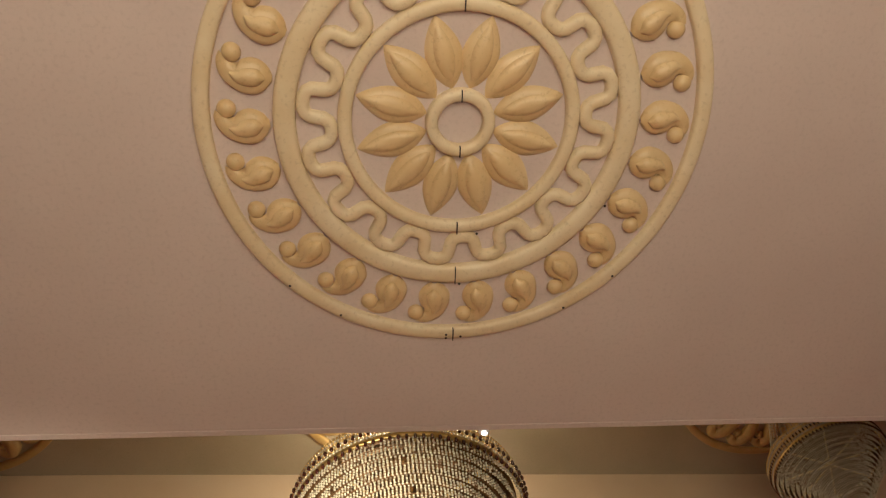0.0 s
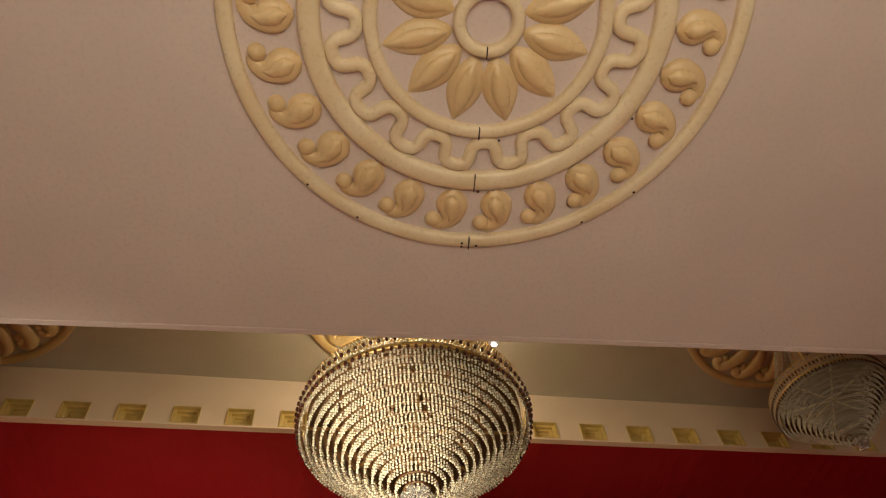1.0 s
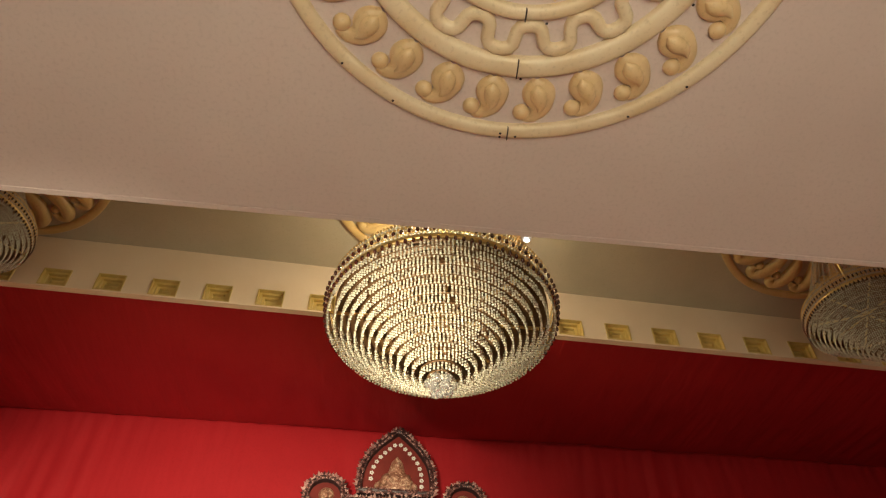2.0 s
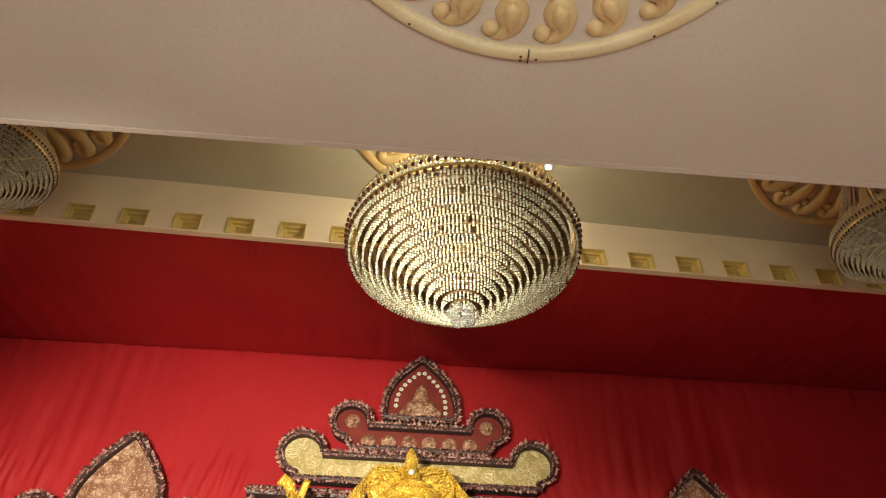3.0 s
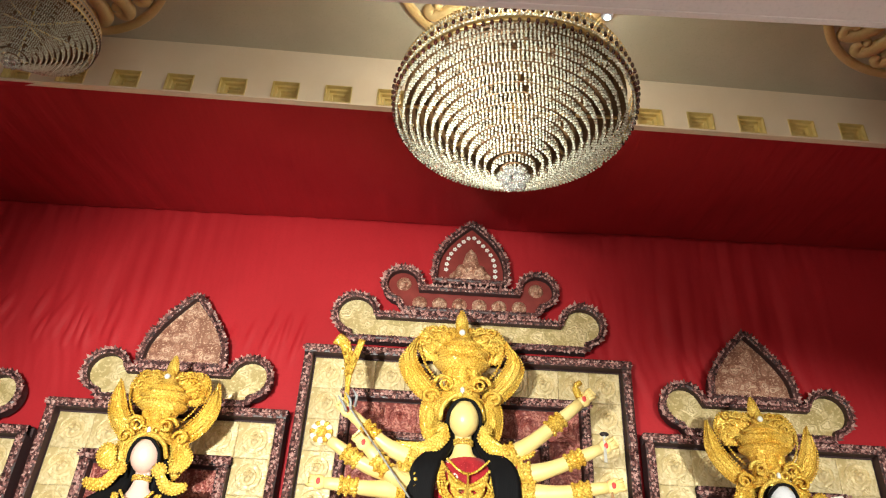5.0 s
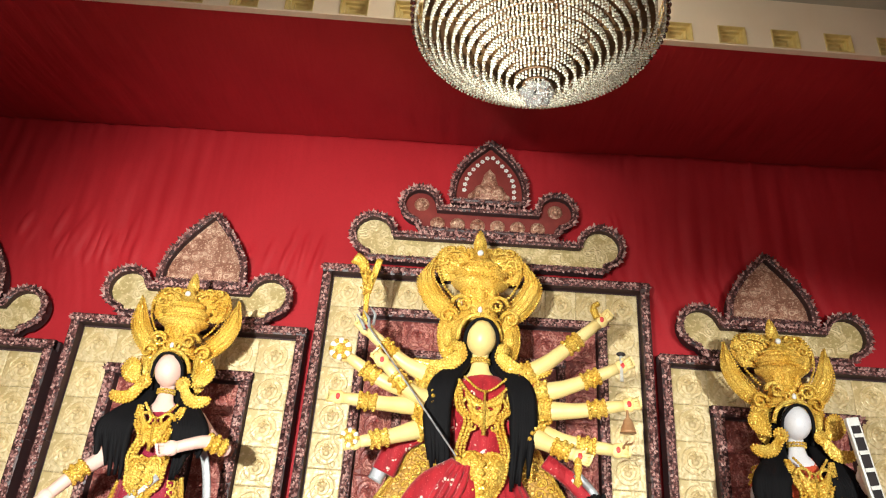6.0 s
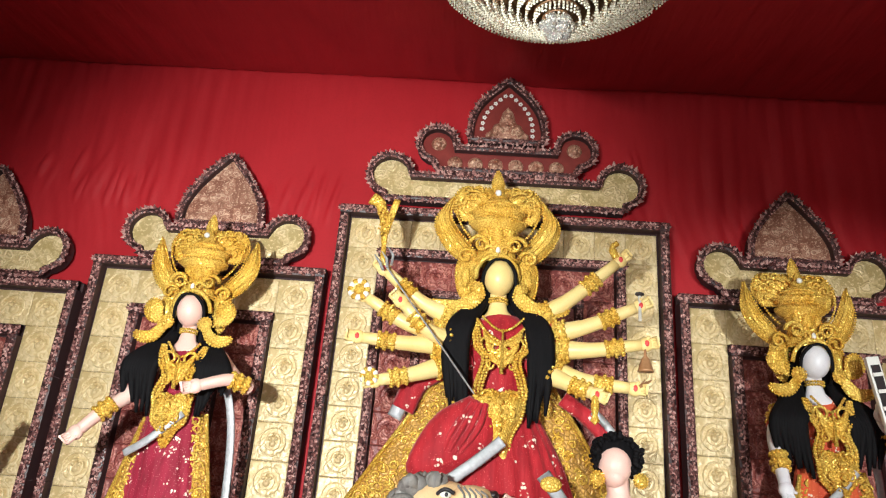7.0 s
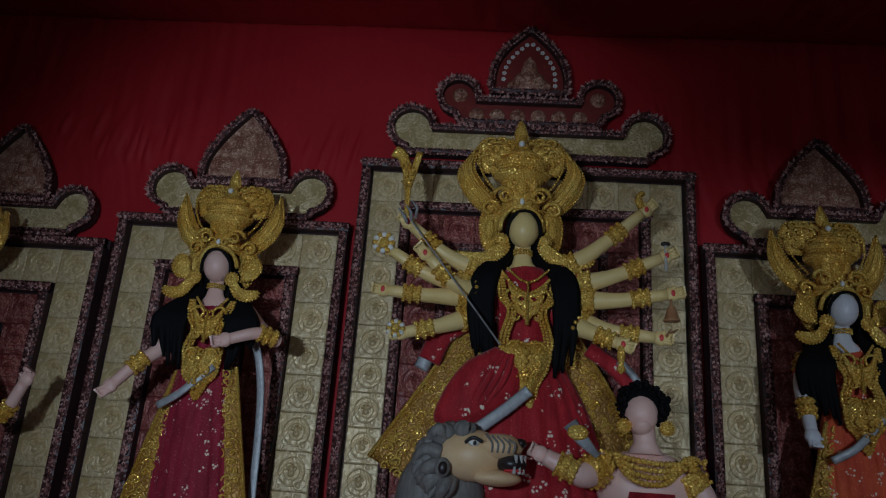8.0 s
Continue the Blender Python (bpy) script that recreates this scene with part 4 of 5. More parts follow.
def crown(bm, x, y, z, s, rng, lean=0.0, horns=False):
    """A tall tiered crown with a fan behind and crescent wings; x, z: the brow's top; s: scale (1: 0.84 m high); horns: the wings end in free points."""
    def P(dx, dz, dy=0.0):
        return (x + s * dx + lean * dz * s, y + dy, z + s * dz)

    def flat(pts):
        return [(P(a, b)[0], 0.0, P(a, b)[2]) for a, b in pts]
    prof = [(0.150, 0.0), (0.160, 0.05), (0.150, 0.10), (0.132, 0.16), (0.135, 0.24), (0.160, 0.285), (0.205, 0.315), (0.222, 0.335), (0.218, 0.350), (0.180, 0.352), (0.176, 0.395), (0.205, 0.420), (0.212, 0.436), (0.204, 0.448), (0.160, 0.450), (0.156, 0.475), (0.140, 0.515), (0.100, 0.550), (0.072, 0.565), (0.070, 0.59), (0.045, 0.62), (0.03, 0.68), (0.0, 0.72)]
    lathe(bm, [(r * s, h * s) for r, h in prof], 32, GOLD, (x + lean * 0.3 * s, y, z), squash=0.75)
    for h, r, q in ((0.340, 0.224, 0.011), (0.436, 0.214, 0.011), (0.385, 0.182, 0.016), (0.03, 0.168, 0.012), (0.50, 0.152, 0.013), (0.27, 0.150, 0.011)):
        for k in range(26):
            a = math.pi + math.pi * k / 25
            add_beads(bm, [P(r * math.cos(a), h, 0.75 * s * r * math.sin(a) - 0.004)], q * s, GOLD)
    # raised pear and small leaves on the drum
    leaf_plate(bm, [P(a, b)[::2] for a, b in ((-0.045, 0.18), (-0.05, 0.22), (0.0, 0.31), (0.05, 0.22), (0.045, 0.18), (0.0, 0.15))], y - 0.10 * s, 0.03, beads=0.008 * s, gap=0.017 * s)
    for sx in (-1, 1):
        leaf_plate(bm, [P(sx * a, b)[::2] for a, b in ((0.06, 0.19), (0.075, 0.27), (0.11, 0.28), (0.115, 0.20))], y - 0.085 * s, 0.02, beads=0.007 * s, gap=0.016 * s)
    # fan behind the cap, its top edged with curls, and the plume
    fan = [(-0.30, 0.40), (-0.37, 0.54), (-0.31, 0.68), (-0.20, 0.705), (-0.10, 0.70), (0.0, 0.71), (0.10, 0.70), (0.20, 0.705), (0.31, 0.68), (0.37, 0.54), (0.30, 0.40), (0.14, 0.40), (-0.14, 0.40)]
    leaf_plate(bm, [P(a, b)[::2] for a, b in fan], y + 0.080, 0.010, beads=0.013 * s, gap=0.028 * s)
    for k in range(11):
        a = radians(-80 + 16 * k)
        u, v = (math.sin(a), math.cos(a)), (math.cos(a), -math.sin(a))
        reach = 0.245 + 0.05 * abs(math.sin(a))
        leaf = [(u[0] * r + v[0] * q, 0.45 + u[1] * r * 0.95 + v[1] * q) for r, q in ((0.12, 0.0), (0.19, -0.030), (reach, -0.010), (reach, 0.010), (0.19, 0.030))]
        leaf_plate(bm, [P(p, q)[::2] for p, q in leaf], y + 0.062, 0.016, beads=0.006 * s, gap=0.016 * s)
    for a, b, r, t in ((-0.25, 0.655, 0.050, 1), (-0.15, 0.665, 0.045, -1), (0.15, 0.665, 0.045, 1), (0.25, 0.655, 0.050, -1), (-0.32, 0.54, 0.035, -1), (0.32, 0.54, 0.035, 1), (-0.27, 0.56, 0.05, 1), (0.27, 0.56, 0.05, -1), (-0.20, 0.60, 0.04, -1), (0.20, 0.60, 0.04, 1), (-0.24, 0.47, 0.04, 1), (0.24, 0.47, 0.04, -1)):
        scroll(bm, *P(a, b, 0.050), r * s * 0.9, t, thick=0.013 * s)
    for a in (-1, -0.5, 0.5, 1):
        tube(bm, smooth_path([P(0.09 * a, 0.60, 0.0), P(0.17 * a, 0.64, 0.015), P(0.24 * a, 0.64, 0.02)], 4), 0.010 * s, GOLD, 6)
    leaf_plate(bm, [P(a, b)[::2] for a, b in ((-0.035, 0.66), (-0.05, 0.72), (0.0, 0.84), (0.05, 0.72), (0.035, 0.66))], y + 0.02, 0.03, beads=0.009 * s, gap=0.02 * s)
    top = (0.455, 0.60) if horns else (0.37, 0.58)
    for sx in (-1, 1):
        outer = flat([(sx * a, b) for a, b in ((0.22, 0.00), (0.36, 0.09), (0.46, 0.22), (0.50, 0.38), top)])
        inner = flat([(sx * a, b) for a, b in ((0.16, 0.12), (0.23, 0.20), (0.31, 0.30), (0.37, 0.42), (top[0] - 0.012, top[1] - 0.02))])
        wing_plate(bm, outer, inner, y + 0.045, 0.05 * s, beads=0.011 * s)
        string_of_beads(bm, [P(sx * 0.20, 0.21, 0.0), P(sx * 0.27, 0.30, 0.01), P(sx * 0.325, 0.42, 0.02), P(sx * 0.34, 0.54, 0.03)], 0.013 * s, 0.026 * s)
        # great curls over the brow, and lower side plates
        scroll(bm, *P(sx * 0.135, 0.125, -0.11), 0.085 * s, sx, thick=0.019 * s)
        scroll(bm, *P(sx * 0.135, 0.120, -0.12), 0.050 * s, -sx, thick=0.012 * s)
        scroll(bm, *P(sx * 0.245, 0.05, -0.03), 0.075 * s, -sx, thick=0.018 * s)
        scroll(bm, *P(sx * 0.055, 0.075, -0.125), 0.045 * s, sx, thick=0.012 * s)
        tube(bm, smooth_path([P(0, 0.045, -0.13), P(sx * 0.08, 0.025, -0.12), P(sx * 0.145, -0.04, -0.08), P(sx * 0.165, -0.13, -0.04)], 5), 0.020 * s, GOLD, 8)
        leaf_plate(bm, [P(sx * a, b)[::2] for a, b in ((0.15, 0.04), (0.25, 0.08), (0.31, 0.00), (0.315, -0.14), (0.28, -0.26), (0.20, -0.30), (0.17, -0.14))], y + 0.02, 0.04, beads=0.012 * s)
        leaf_plate(bm, [P(sx * a, b)[::2] for a, b in ((0.215, -0.02), (0.265, -0.04), (0.275, -0.16), (0.235, -0.20), (0.20, -0.12))], y - 0.015, 0.03, beads=0.009 * s)
    ball(bm, P(0, 0.075, -0.135), (0.018 * s, 0.016 * s, 0.030 * s), S["pale"], 10, 8)
    ball(bm, P(0, 0.60, -0.06), (0.026 * s, 0.02 * s, 0.026 * s), S["pale"], 10, 8)


def head(bm, x, y, z, s, skin):
    """A plain smooth head; z: the middle of the face; s: 1 for 0.26 m."""
    ball(bm, (x, y, z), (0.122 * s, 0.130 * s, 0.150 * s), skin, 24, 18)
    ball(bm, (x, y + 0.02, z - 0.07 * s), (0.080 * s, 0.11 * s, 0.085 * s), skin, 20, 14)
    # hair parted over the brow, close at the cheeks
    for sx in (-1, 1):
        tube(bm, smooth_path([(x, y - 0.105 * s, z + 0.125 * s), (x + sx * 0.062 * s, y - 0.105 * s, z + 0.105 * s), (x + sx * 0.120 * s, y - 0.06 * s, z + 0.03 * s), (x + sx * 0.132 * s, y - 0.03 * s, z - 0.08 * s), (x + sx * 0.120 * s, y + 0.0, z - 0.19 * s)], 6), [0.012 * s] * 6 + [0.015 * s] * 19, HAIR, 8)
    ball(bm, (x, y + 0.05 * s, z + 0.035 * s), (0.138 * s, 0.12 * s, 0.145 * s), HAIR, 20, 14)
    tube(bm, [(x, y + 0.03, z - 0.09 * s), (x, y + 0.035, z - 0.20 * s), (x, y + 0.035, z - 0.27 * s), (x + 0.01, y + 0.04, z - 0.36 * s), (x + 0.01, y + 0.06, z - 0.46 * s)], [0.066 * s, 0.064 * s, 0.082 * s, 0.16 * s, 0.19 * s], skin, 18, 0.55)
    ball(bm, (x, y + 0.13, z - 0.22 * s), (0.25 * s, 0.05, 0.30 * s), HAIR, 20, 14)
    for k, h in enumerate((-0.175, -0.20)):
        for i in range(11):
            a = math.pi + math.pi * i / 10
            add_beads(bm, [(x + 0.072 * s * math.cos(a), y + 0.035 + 0.072 * s * math.sin(a), z + h * s)], 0.013 * s, GOLD)


def earring(bm, x, y, z, r):
    pillow(bm, arc(x, z, r, 0, 342, 18), 0.03, y, "y", GOLD, 3, skirt=0.01)
    add_beads(bm, [(x + r * math.cos(a), y - 0.004, z + r * math.sin(a)) for a in np.arange(14) * 2 * math.pi / 14], r * 0.20, GOLD)
    add_beads(bm, [(x, y - 0.03, z)], r * 0.35, GOLD)


def shoulder_wing(bm, x, y, z, sx, w, h):
    """A pressed gold shoulder piece sweeping out and down to a scalloped end."""
    leaf_plate(bm, [(x, z), (x + sx * w * 0.25, z - h * 0.45), (x + sx * w * 0.62, z - h * 0.62), (x + sx * w, z - h * 0.60), (x + sx * w * 0.98, z - h * 0.85), (x + sx * w * 0.6, z - h), (x + sx * w * 0.2, z - h * 0.85), (x - sx * w * 0.05, z - h * 0.4)], y, 0.03, beads=0.012, gap=0.024)


def arm(bm, path, radii, skin, cuffs=(), hand=True, palm=None, sleeve=None):
    p = smooth_path(path, 6)
    m = len(p) - 1
    rs = [radii[0] + (radii[1] - radii[0]) * i / m for i in range(m + 1)]
    rs = [r * (1 + 0.12 * math.sin(math.pi * min(1, 2 * i / m))) for i, r in enumerate(rs)]
    tube(bm, p, rs, skin, 12)
    if sleeve is not None:
        q = max(2, int(m * 0.26))
        tube(bm, p[:q + 1], [r * 1.14 for r in rs[:q + 1]], sleeve, 12)
    for t in cuffs:
        i = min(m - 1, int(t * m))
        d = (p[i + 1] - p[i]).normalized()
        side = d.cross(Vector((0, 1, 0))).normalized()
        up = side.cross(d)
        for j, off in enumerate((-0.06, 0.0, 0.05)):
            rr = rs[i] * (1.12 + 0.12 * (j == 1))
            add_beads(bm, [p[i] + d * off + rr * (side * math.cos(a) + up * math.sin(a)) for a in np.arange(12) * math.pi / 6], 0.017, GOLD)
        tube(bm, [p[i] - d * 0.07, p[i] - d * 0.02, p[i] + d * 0.02, p[i] + d * 0.06], [rs[i] * 1.06, rs[i] * 1.2, rs[i] * 1.2, rs[i] * 1.05], GOLD, 12)
    if hand:
        e, d = p[-1], (p[-1] - p[-2]).normalized()
        side = d.cross(Vector((0, 1, 0))).normalized()
        c = e + d * 0.035
        ball(bm, c, (0.054, 0.036, 0.054), skin, 14, 10)
        for k in (-1.2, -0.4, 0.4, 1.2):
            tube(bm, [c + side * 0.02 * k + d * 0.02, c + side * 0.028 * k + d * 0.078 + Vector((0, -0.02, 0)), c + side * 0.022 * k + d * 0.074 + Vector((0, -0.055, 0))], [0.017, 0.015, 0.010], skin, 6)
        tube(bm, [c + side * 0.03, c + side * 0.045 + d * 0.02 + Vector((0, -0.04, 0))], [0.014, 0.009], skin, 6)
        if palm:
            ball(bm, c + Vector((0, -0.026, 0)), (0.020, 0.014, 0.026), S["palm"], 10, 8)
    return p


def skirt(bm, x, y, rows, mat, folds=26, depth=0.42):
    """A draped skirt with pleats; rows of (centre offset, half width, z)."""
    seg, rings = 104, []
    for cx, w, z in rows:
        ring = []
        for k in range(seg):
            a = 2 * math.pi * k / seg
            q = 1 + 0.035 * math.sin(folds * a + 2.2 * z) * min(1, (rows[0][2] - z) * 2.0)
            ring.append(bm.verts.new((x + cx + w * q * math.cos(a), y + max(0.12, w * depth) * q * math.sin(a), z)))
        rings.append(ring)
    for a, b in zip(rings, rings[1:]):
        for k in range(seg):
            f = bm.faces.new((a[k], b[k], b[(k + 1) % seg], a[(k + 1) % seg]))
            f.material_index, f.smooth = mat, True


def torso(bm, x, y, top, waist, ws, ww, mat):
    prof = [(ws * 0.55, top + 0.02), (ws, top - 0.06), (ws * 0.98, top - 0.22), (ws * 0.86, top - 0.36), (ww, waist + 0.06), (ww, waist), (ww * 1.12, waist - 0.1)]
    lathe(bm, prof, 28, mat, (x, y, 0), squash=0.62)


def garlands(bm, x, y, top, waist, tip, w, rng, drop=0.0):
    """Gold breast ornament: two long side strings, a middle pendant and a pointed apron below the waist."""
    mid = (top + waist) / 2
    for sx in (-1, 1):
        for o in (0.0, 0.028, 0.052):
            string_of_beads(bm, [(x + sx * (w - o * 0.5), y - 0.02, top - 0.02), (x + sx * (w * 0.92 - o), y - 0.055, mid + 0.08), (x + sx * (w * 0.62 - o), y - 0.06, mid - 0.02), (x + sx * (w * 0.86 - o), y - 0.06, waist + 0.05), (x + sx * (w * 0.45 - o), y - 0.07, waist - 0.14)], 0.017 - 0.06 * o, 0.024)
        scroll(bm, x + sx * w * 0.45, y - 0.07, mid + 0.10, 0.06, sx, thick=0.013)
        scroll(bm, x + sx * w * 0.34, y - 0.07, mid - 0.06, 0.05, -sx, thick=0.013)
        string_of_beads(bm, [(x + sx * w * 0.9, y - 0.03, top - 0.02), (x + sx * w * 0.5, y - 0.06, top - 0.13), (x, y - 0.07, top - 0.20)], 0.015, 0.023)
        string_of_beads(bm, [(x + sx * w * 0.7, y - 0.04, top), (x + sx * w * 0.3, y - 0.06, top - 0.08), (x, y - 0.07, top - 0.11)], 0.012, 0.02)
    leaf_plate(bm, [(x - 0.05, mid + 0.02), (x, mid + 0.09), (x + 0.05, mid + 0.02), (x, mid - 0.09)], y - 0.06, 0.03)
    # leaves that climb from the pendant over the breast
    for sx in (-1, 1):
        for q, lean in ((0.18, 0.55), (0.40, 0.75), (0.62, 0.9)):
            z0 = mid - 0.10 + q * (top - mid)
            curve_band(bm, [(x, y - 0.075, z0), (x + sx * w * lean * 0.5, y - 0.08, z0 + 0.03), (x + sx * w * lean * 0.72, y - 0.07, z0 + 0.10)], 0.017, GOLD, 0.012, taper=lambda t: 0.5 + 0.9 * math.sin(math.pi * t))
        scroll(bm, x + sx * w * 0.40, y - 0.085, waist + 0.02, 0.05, sx, thick=0.012)
        scroll(bm, x + sx * w * 0.34, y - 0.105, waist - 0.10, 0.045, -sx, thick=0.011)
    tube(bm, [(x, y - 0.085, mid - 0.12), (x, y - 0.085, top - 0.10)], [0.016, 0.008], GOLD, 6)
    ap = [(x - w * 0.80, waist + 0.02), (x - w * 0.35, waist + 0.07), (x, waist + 0.05), (x + w * 0.35, waist + 0.07), (x + w * 0.80, waist + 0.02), (x + w * 0.72, waist - 0.12), (x + w * 0.42, (waist + tip) / 2 - 0.03), (x + drop, tip), (x - w * 0.42, (waist + tip) / 2 - 0.03), (x - w * 0.72, waist - 0.12)]
    leaf_plate(bm, ap, y - 0.05, 0.07, beads=0.016, gap=0.026)
    scatter_beads(bm, rng, (x, waist - 0.08), w * 0.55, 0.13, 60, y - 0.115)
    for k in range(6):
        add_beads(bm, [(x, y - 0.13, waist - 0.02 - k * (waist - tip) * 0.14)], 0.03 - 0.003 * k, GOLD)


def hair_fall(bm, x, y, face, bottom, spread, sx, rng, inner=0.125):
    """Loose black hair from the cheek over one shoulder, in locks, ragged at its ends."""
    for k in range(12):
        t = k / 11
        out = inner + spread * t
        end = bottom + rng.uniform(-0.08, 0.10) + 0.10 * t
        pts = smooth_path([(x + sx * (0.095 + 0.02 * t), y + 0.15, face - 0.02), (x + sx * (0.120 + 0.06 * t), y + 0.10, face - 0.20), (x + sx * (out + 0.02), y - 0.02, face - 0.40), (x + sx * (out + 0.05), y - 0.03, (face + bottom) / 2 - 0.12), (x + sx * (out + 0.02 + rng.uniform(-0.02, 0.02)), y - 0.02, end)], 5)
        m = len(pts)
        tube(bm, pts, [0.036 if i < m * 0.7 else 0.037 * (1 - (i - m * 0.7) / (m * 0.32)) + 0.003 for i in range(m)], HAIR, 8)


def gold_flare(bm, a, b, w0, w1, y, rng, border=True):
    """A stiff embroidered end of cloth from a down to b, widening from w0 to w1, with scrolls on it."""
    a, b = Vector((a[0], 0, a[1])), Vector((b[0], 0, b[1]))
    d = (b - a).normalized()
    n = Vector((d.z, 0, -d.x))
    o = [a + n * w0, a.lerp(b, 0.5) + n * (w0 + w1) / 2, b + n * w1, b - n * w1, a.lerp(b, 0.5) - n * (w0 + w1) / 2, a - n * w0]
    pillow(bm, [(p.x, p.z) for p in o], 0.035, y, "y", S["gold_shade"], 3, skirt=0.012)
    for side in (1, -1):
        tube(bm, [a + n * w0 * side + Vector((0, y - 0.012, 0)), b + n * w1 * side + Vector((0, y - 0.012, 0))], 0.016, GOLD, 6)
        add_beads(bm, [q for q, e in spaced([a + n * (w0 - 0.03) * side + Vector((0, y - 0.020, 0)), b + n * (w1 - 0.03) * side + Vector((0, y - 0.020, 0))], 0.026)], 0.009, GOLD)
    L = (b - a).length
    k = 0.05
    while k < L:
        c, w = a + d * k, w0 + (w1 - w0) * k / L
        for j in range(max(2, int(w / 0.045))):
            q = c + n * rng.uniform(-w * 0.72, w * 0.72)
            r = rng.uniform(0.026, 0.048)
            scroll(bm, q.x, y - 0.034, q.z, r, rng.choice((-1, 1)), thick=0.009)
            if rng.random() < 0.5:
                add_beads(bm, [(q.x, y - 0.040, q.z)], 0.011, GOLD)
        k += 0.062


def drape(bm, pts, y, h, mat):
    """A soft fold of cloth hanging over the hip, with a few pleats along it."""
    o = [(p.x, p.z) for p in smooth_path([(x, 0, z) for x, z in pts + pts[:1]], 5)][:-1]
    pillow(bm, o, h, y, "y", mat, 5, skirt=0.12)
    (x0, z0), (x1, z1) = pts[0], pts[4]
    for k in range(4):
        t = 0.15 + 0.2 * k
        curve_band(bm, [(x0 + 0.16 * t, y - h * 0.55, z0 - 0.06), (x0 - 0.16 + 0.3 * t, y - h * 0.98, (z0 + z1) / 2 + 0.06 * t), (x1 + 0.04 + 0.12 * t, y - h * 0.55, z1 + 0.07 + 0.05 * t)], 0.020, mat, 0.016)


def many_armed_idol():
    rng = random.Random(11)
    bm = bmesh.new()
    y = 5.50
    Y = S["skin_yellow"]
    skirt(bm, 0.20, y - 0.02, [(0.06, 0.20, 2.58), (0.04, 0.27, 2.45), (0.02, 0.40, 2.25), (0.0, 0.50, 2.08), (0.0, 0.57, 1.88), (0.0, 0.62, 1.60), (0.0, 0.66, 1.30), (0.0, 0.68, STAGE)], S["sari_red"])
    drape(bm, [(0.02, 2.52), (-0.20, 2.38), (-0.34, 2.16), (-0.38, 1.98), (-0.22, 1.93), (0.0, 2.02), (0.20, 2.20), (0.22, 2.42)], 5.30, 0.10, S["sari_red"])
    curve_band(bm, [(0.26, 5.20, 2.21), (0.10, 5.19, 2.07), (-0.08, 5.18, 1.93)], 0.042, S["silver"], 0.012)
    torso(bm, 0.225, y - 0.02, 3.14, 2.50, 0.235, 0.185, S["sari_red"])
    gold_flare(bm, (-0.10, 2.72), (-0.66, 1.62), 0.08, 0.21, y + 0.06, rng)
    gold_flare(bm, (0.56, 2.62), (0.95, 1.80), 0.09, 0.19, y + 0.06, rng)
    curve_band(bm, [(-0.22, 5.50, 2.72), (-0.42, 5.52, 2.56), (-0.52, 5.52, 2.36)], 0.055, S["silver"], 0.02)
    curve_band(bm, [(-0.16, 5.49, 2.76), (-0.36, 5.50, 2.64), (-0.46, 5.50, 2.42)], 0.09, S["sari_red"], 0.03)
    curve_band(bm, [(0.70, 5.49, 2.58), (0.88, 5.50, 2.46), (1.02, 5.50, 2.32)], 0.06, S["sari_red"], 0.03)
    curve_band(bm, [(0.92, 5.47, 2.50), (1.02, 5.48, 2.40), (1.08, 5.48, 2.32)], 0.03, S["silver"], 0.02)
    head(bm, 0.196, 5.42, 3.452, 0.96, Y)
    crown(bm, 0.175, 5.48, 3.575, 1.0, rng, lean=-0.03)
    for sx in (-1, 1):
        earring(bm, 0.196 + sx * 0.165, 5.36, 3.345, 0.045)
        shoulder_wing(bm, 0.196 + sx * 0.13, 5.36, 3.36, sx, 0.38, 0.22)
        hair_fall(bm, 0.21, 5.34, 3.45, 2.38, 0.13, sx, rng, 0.195)
    garlands(bm, 0.235, 5.36, 3.11, 2.50, 2.06, 0.215, rng, 0.05)
    # ten arms
    ends = [((0.40, 3.10), (0.705, 3.28), (1.065, 3.585)), ((0.48, 3.02), (0.83, 3.09), (1.20, 3.245)), ((0.48, 2.93), (0.87, 2.92), (1.235, 2.97)),
            ((0.46, 2.84), (0.80, 2.70), (1.145, 2.65)), ((0.44, 2.80), (0.70, 2.66), (0.87, 2.585)),
            ((0.02, 3.08), (-0.35, 3.185), (-0.65, 3.40)), ((0.0, 3.0), (-0.44, 3.02), (-0.78, 3.19)), ((0.0, 2.92), (-0.44, 2.88), (-0.785, 2.888)),
            ((0.0, 2.82), (-0.37, 2.665), (-0.63, 2.585)), ((0.0, 2.96), (-0.27, 2.95), (-0.50, 3.14))]
    for k, (s, e, h) in enumerate(ends):
        front = 5.30 if k in (4, 9) else 5.36
        arm(bm, [(s[0], 5.46, s[1]), (e[0], front, e[1]), (h[0], front - 0.06, h[1])], (0.074, 0.042), Y, (0.30, 0.80), palm=True, sleeve=S["sari_red"])
    # what the hands hold
    tube(bm, smooth_path([(-0.695, 5.28, 3.40), (-0.70, 5.28, 3.62), (-0.715, 5.28, 3.80), (-0.76, 5.28, 3.95), (-0.83, 5.28, 4.0)], 5), [0.020] * 6 + [0.024 + 0.0022 * i for i in range(15)], GOLD, 8, 0.35)
    tube(bm, smooth_path([(-0.70, 5.27, 3.70), (-0.665, 5.27, 3.85), (-0.63, 5.27, 3.99)], 5), 0.028, GOLD, 8, 0.4)
    scatter_beads(bm, rng, (-0.715, 3.80), 0.06, 0.16, 26, 5.255, (0.008, 0.016))
    tube(bm, [(-0.66, 5.20, 3.42), (0.05, 5.12, 2.50)], 0.006, S["silver"], 6)
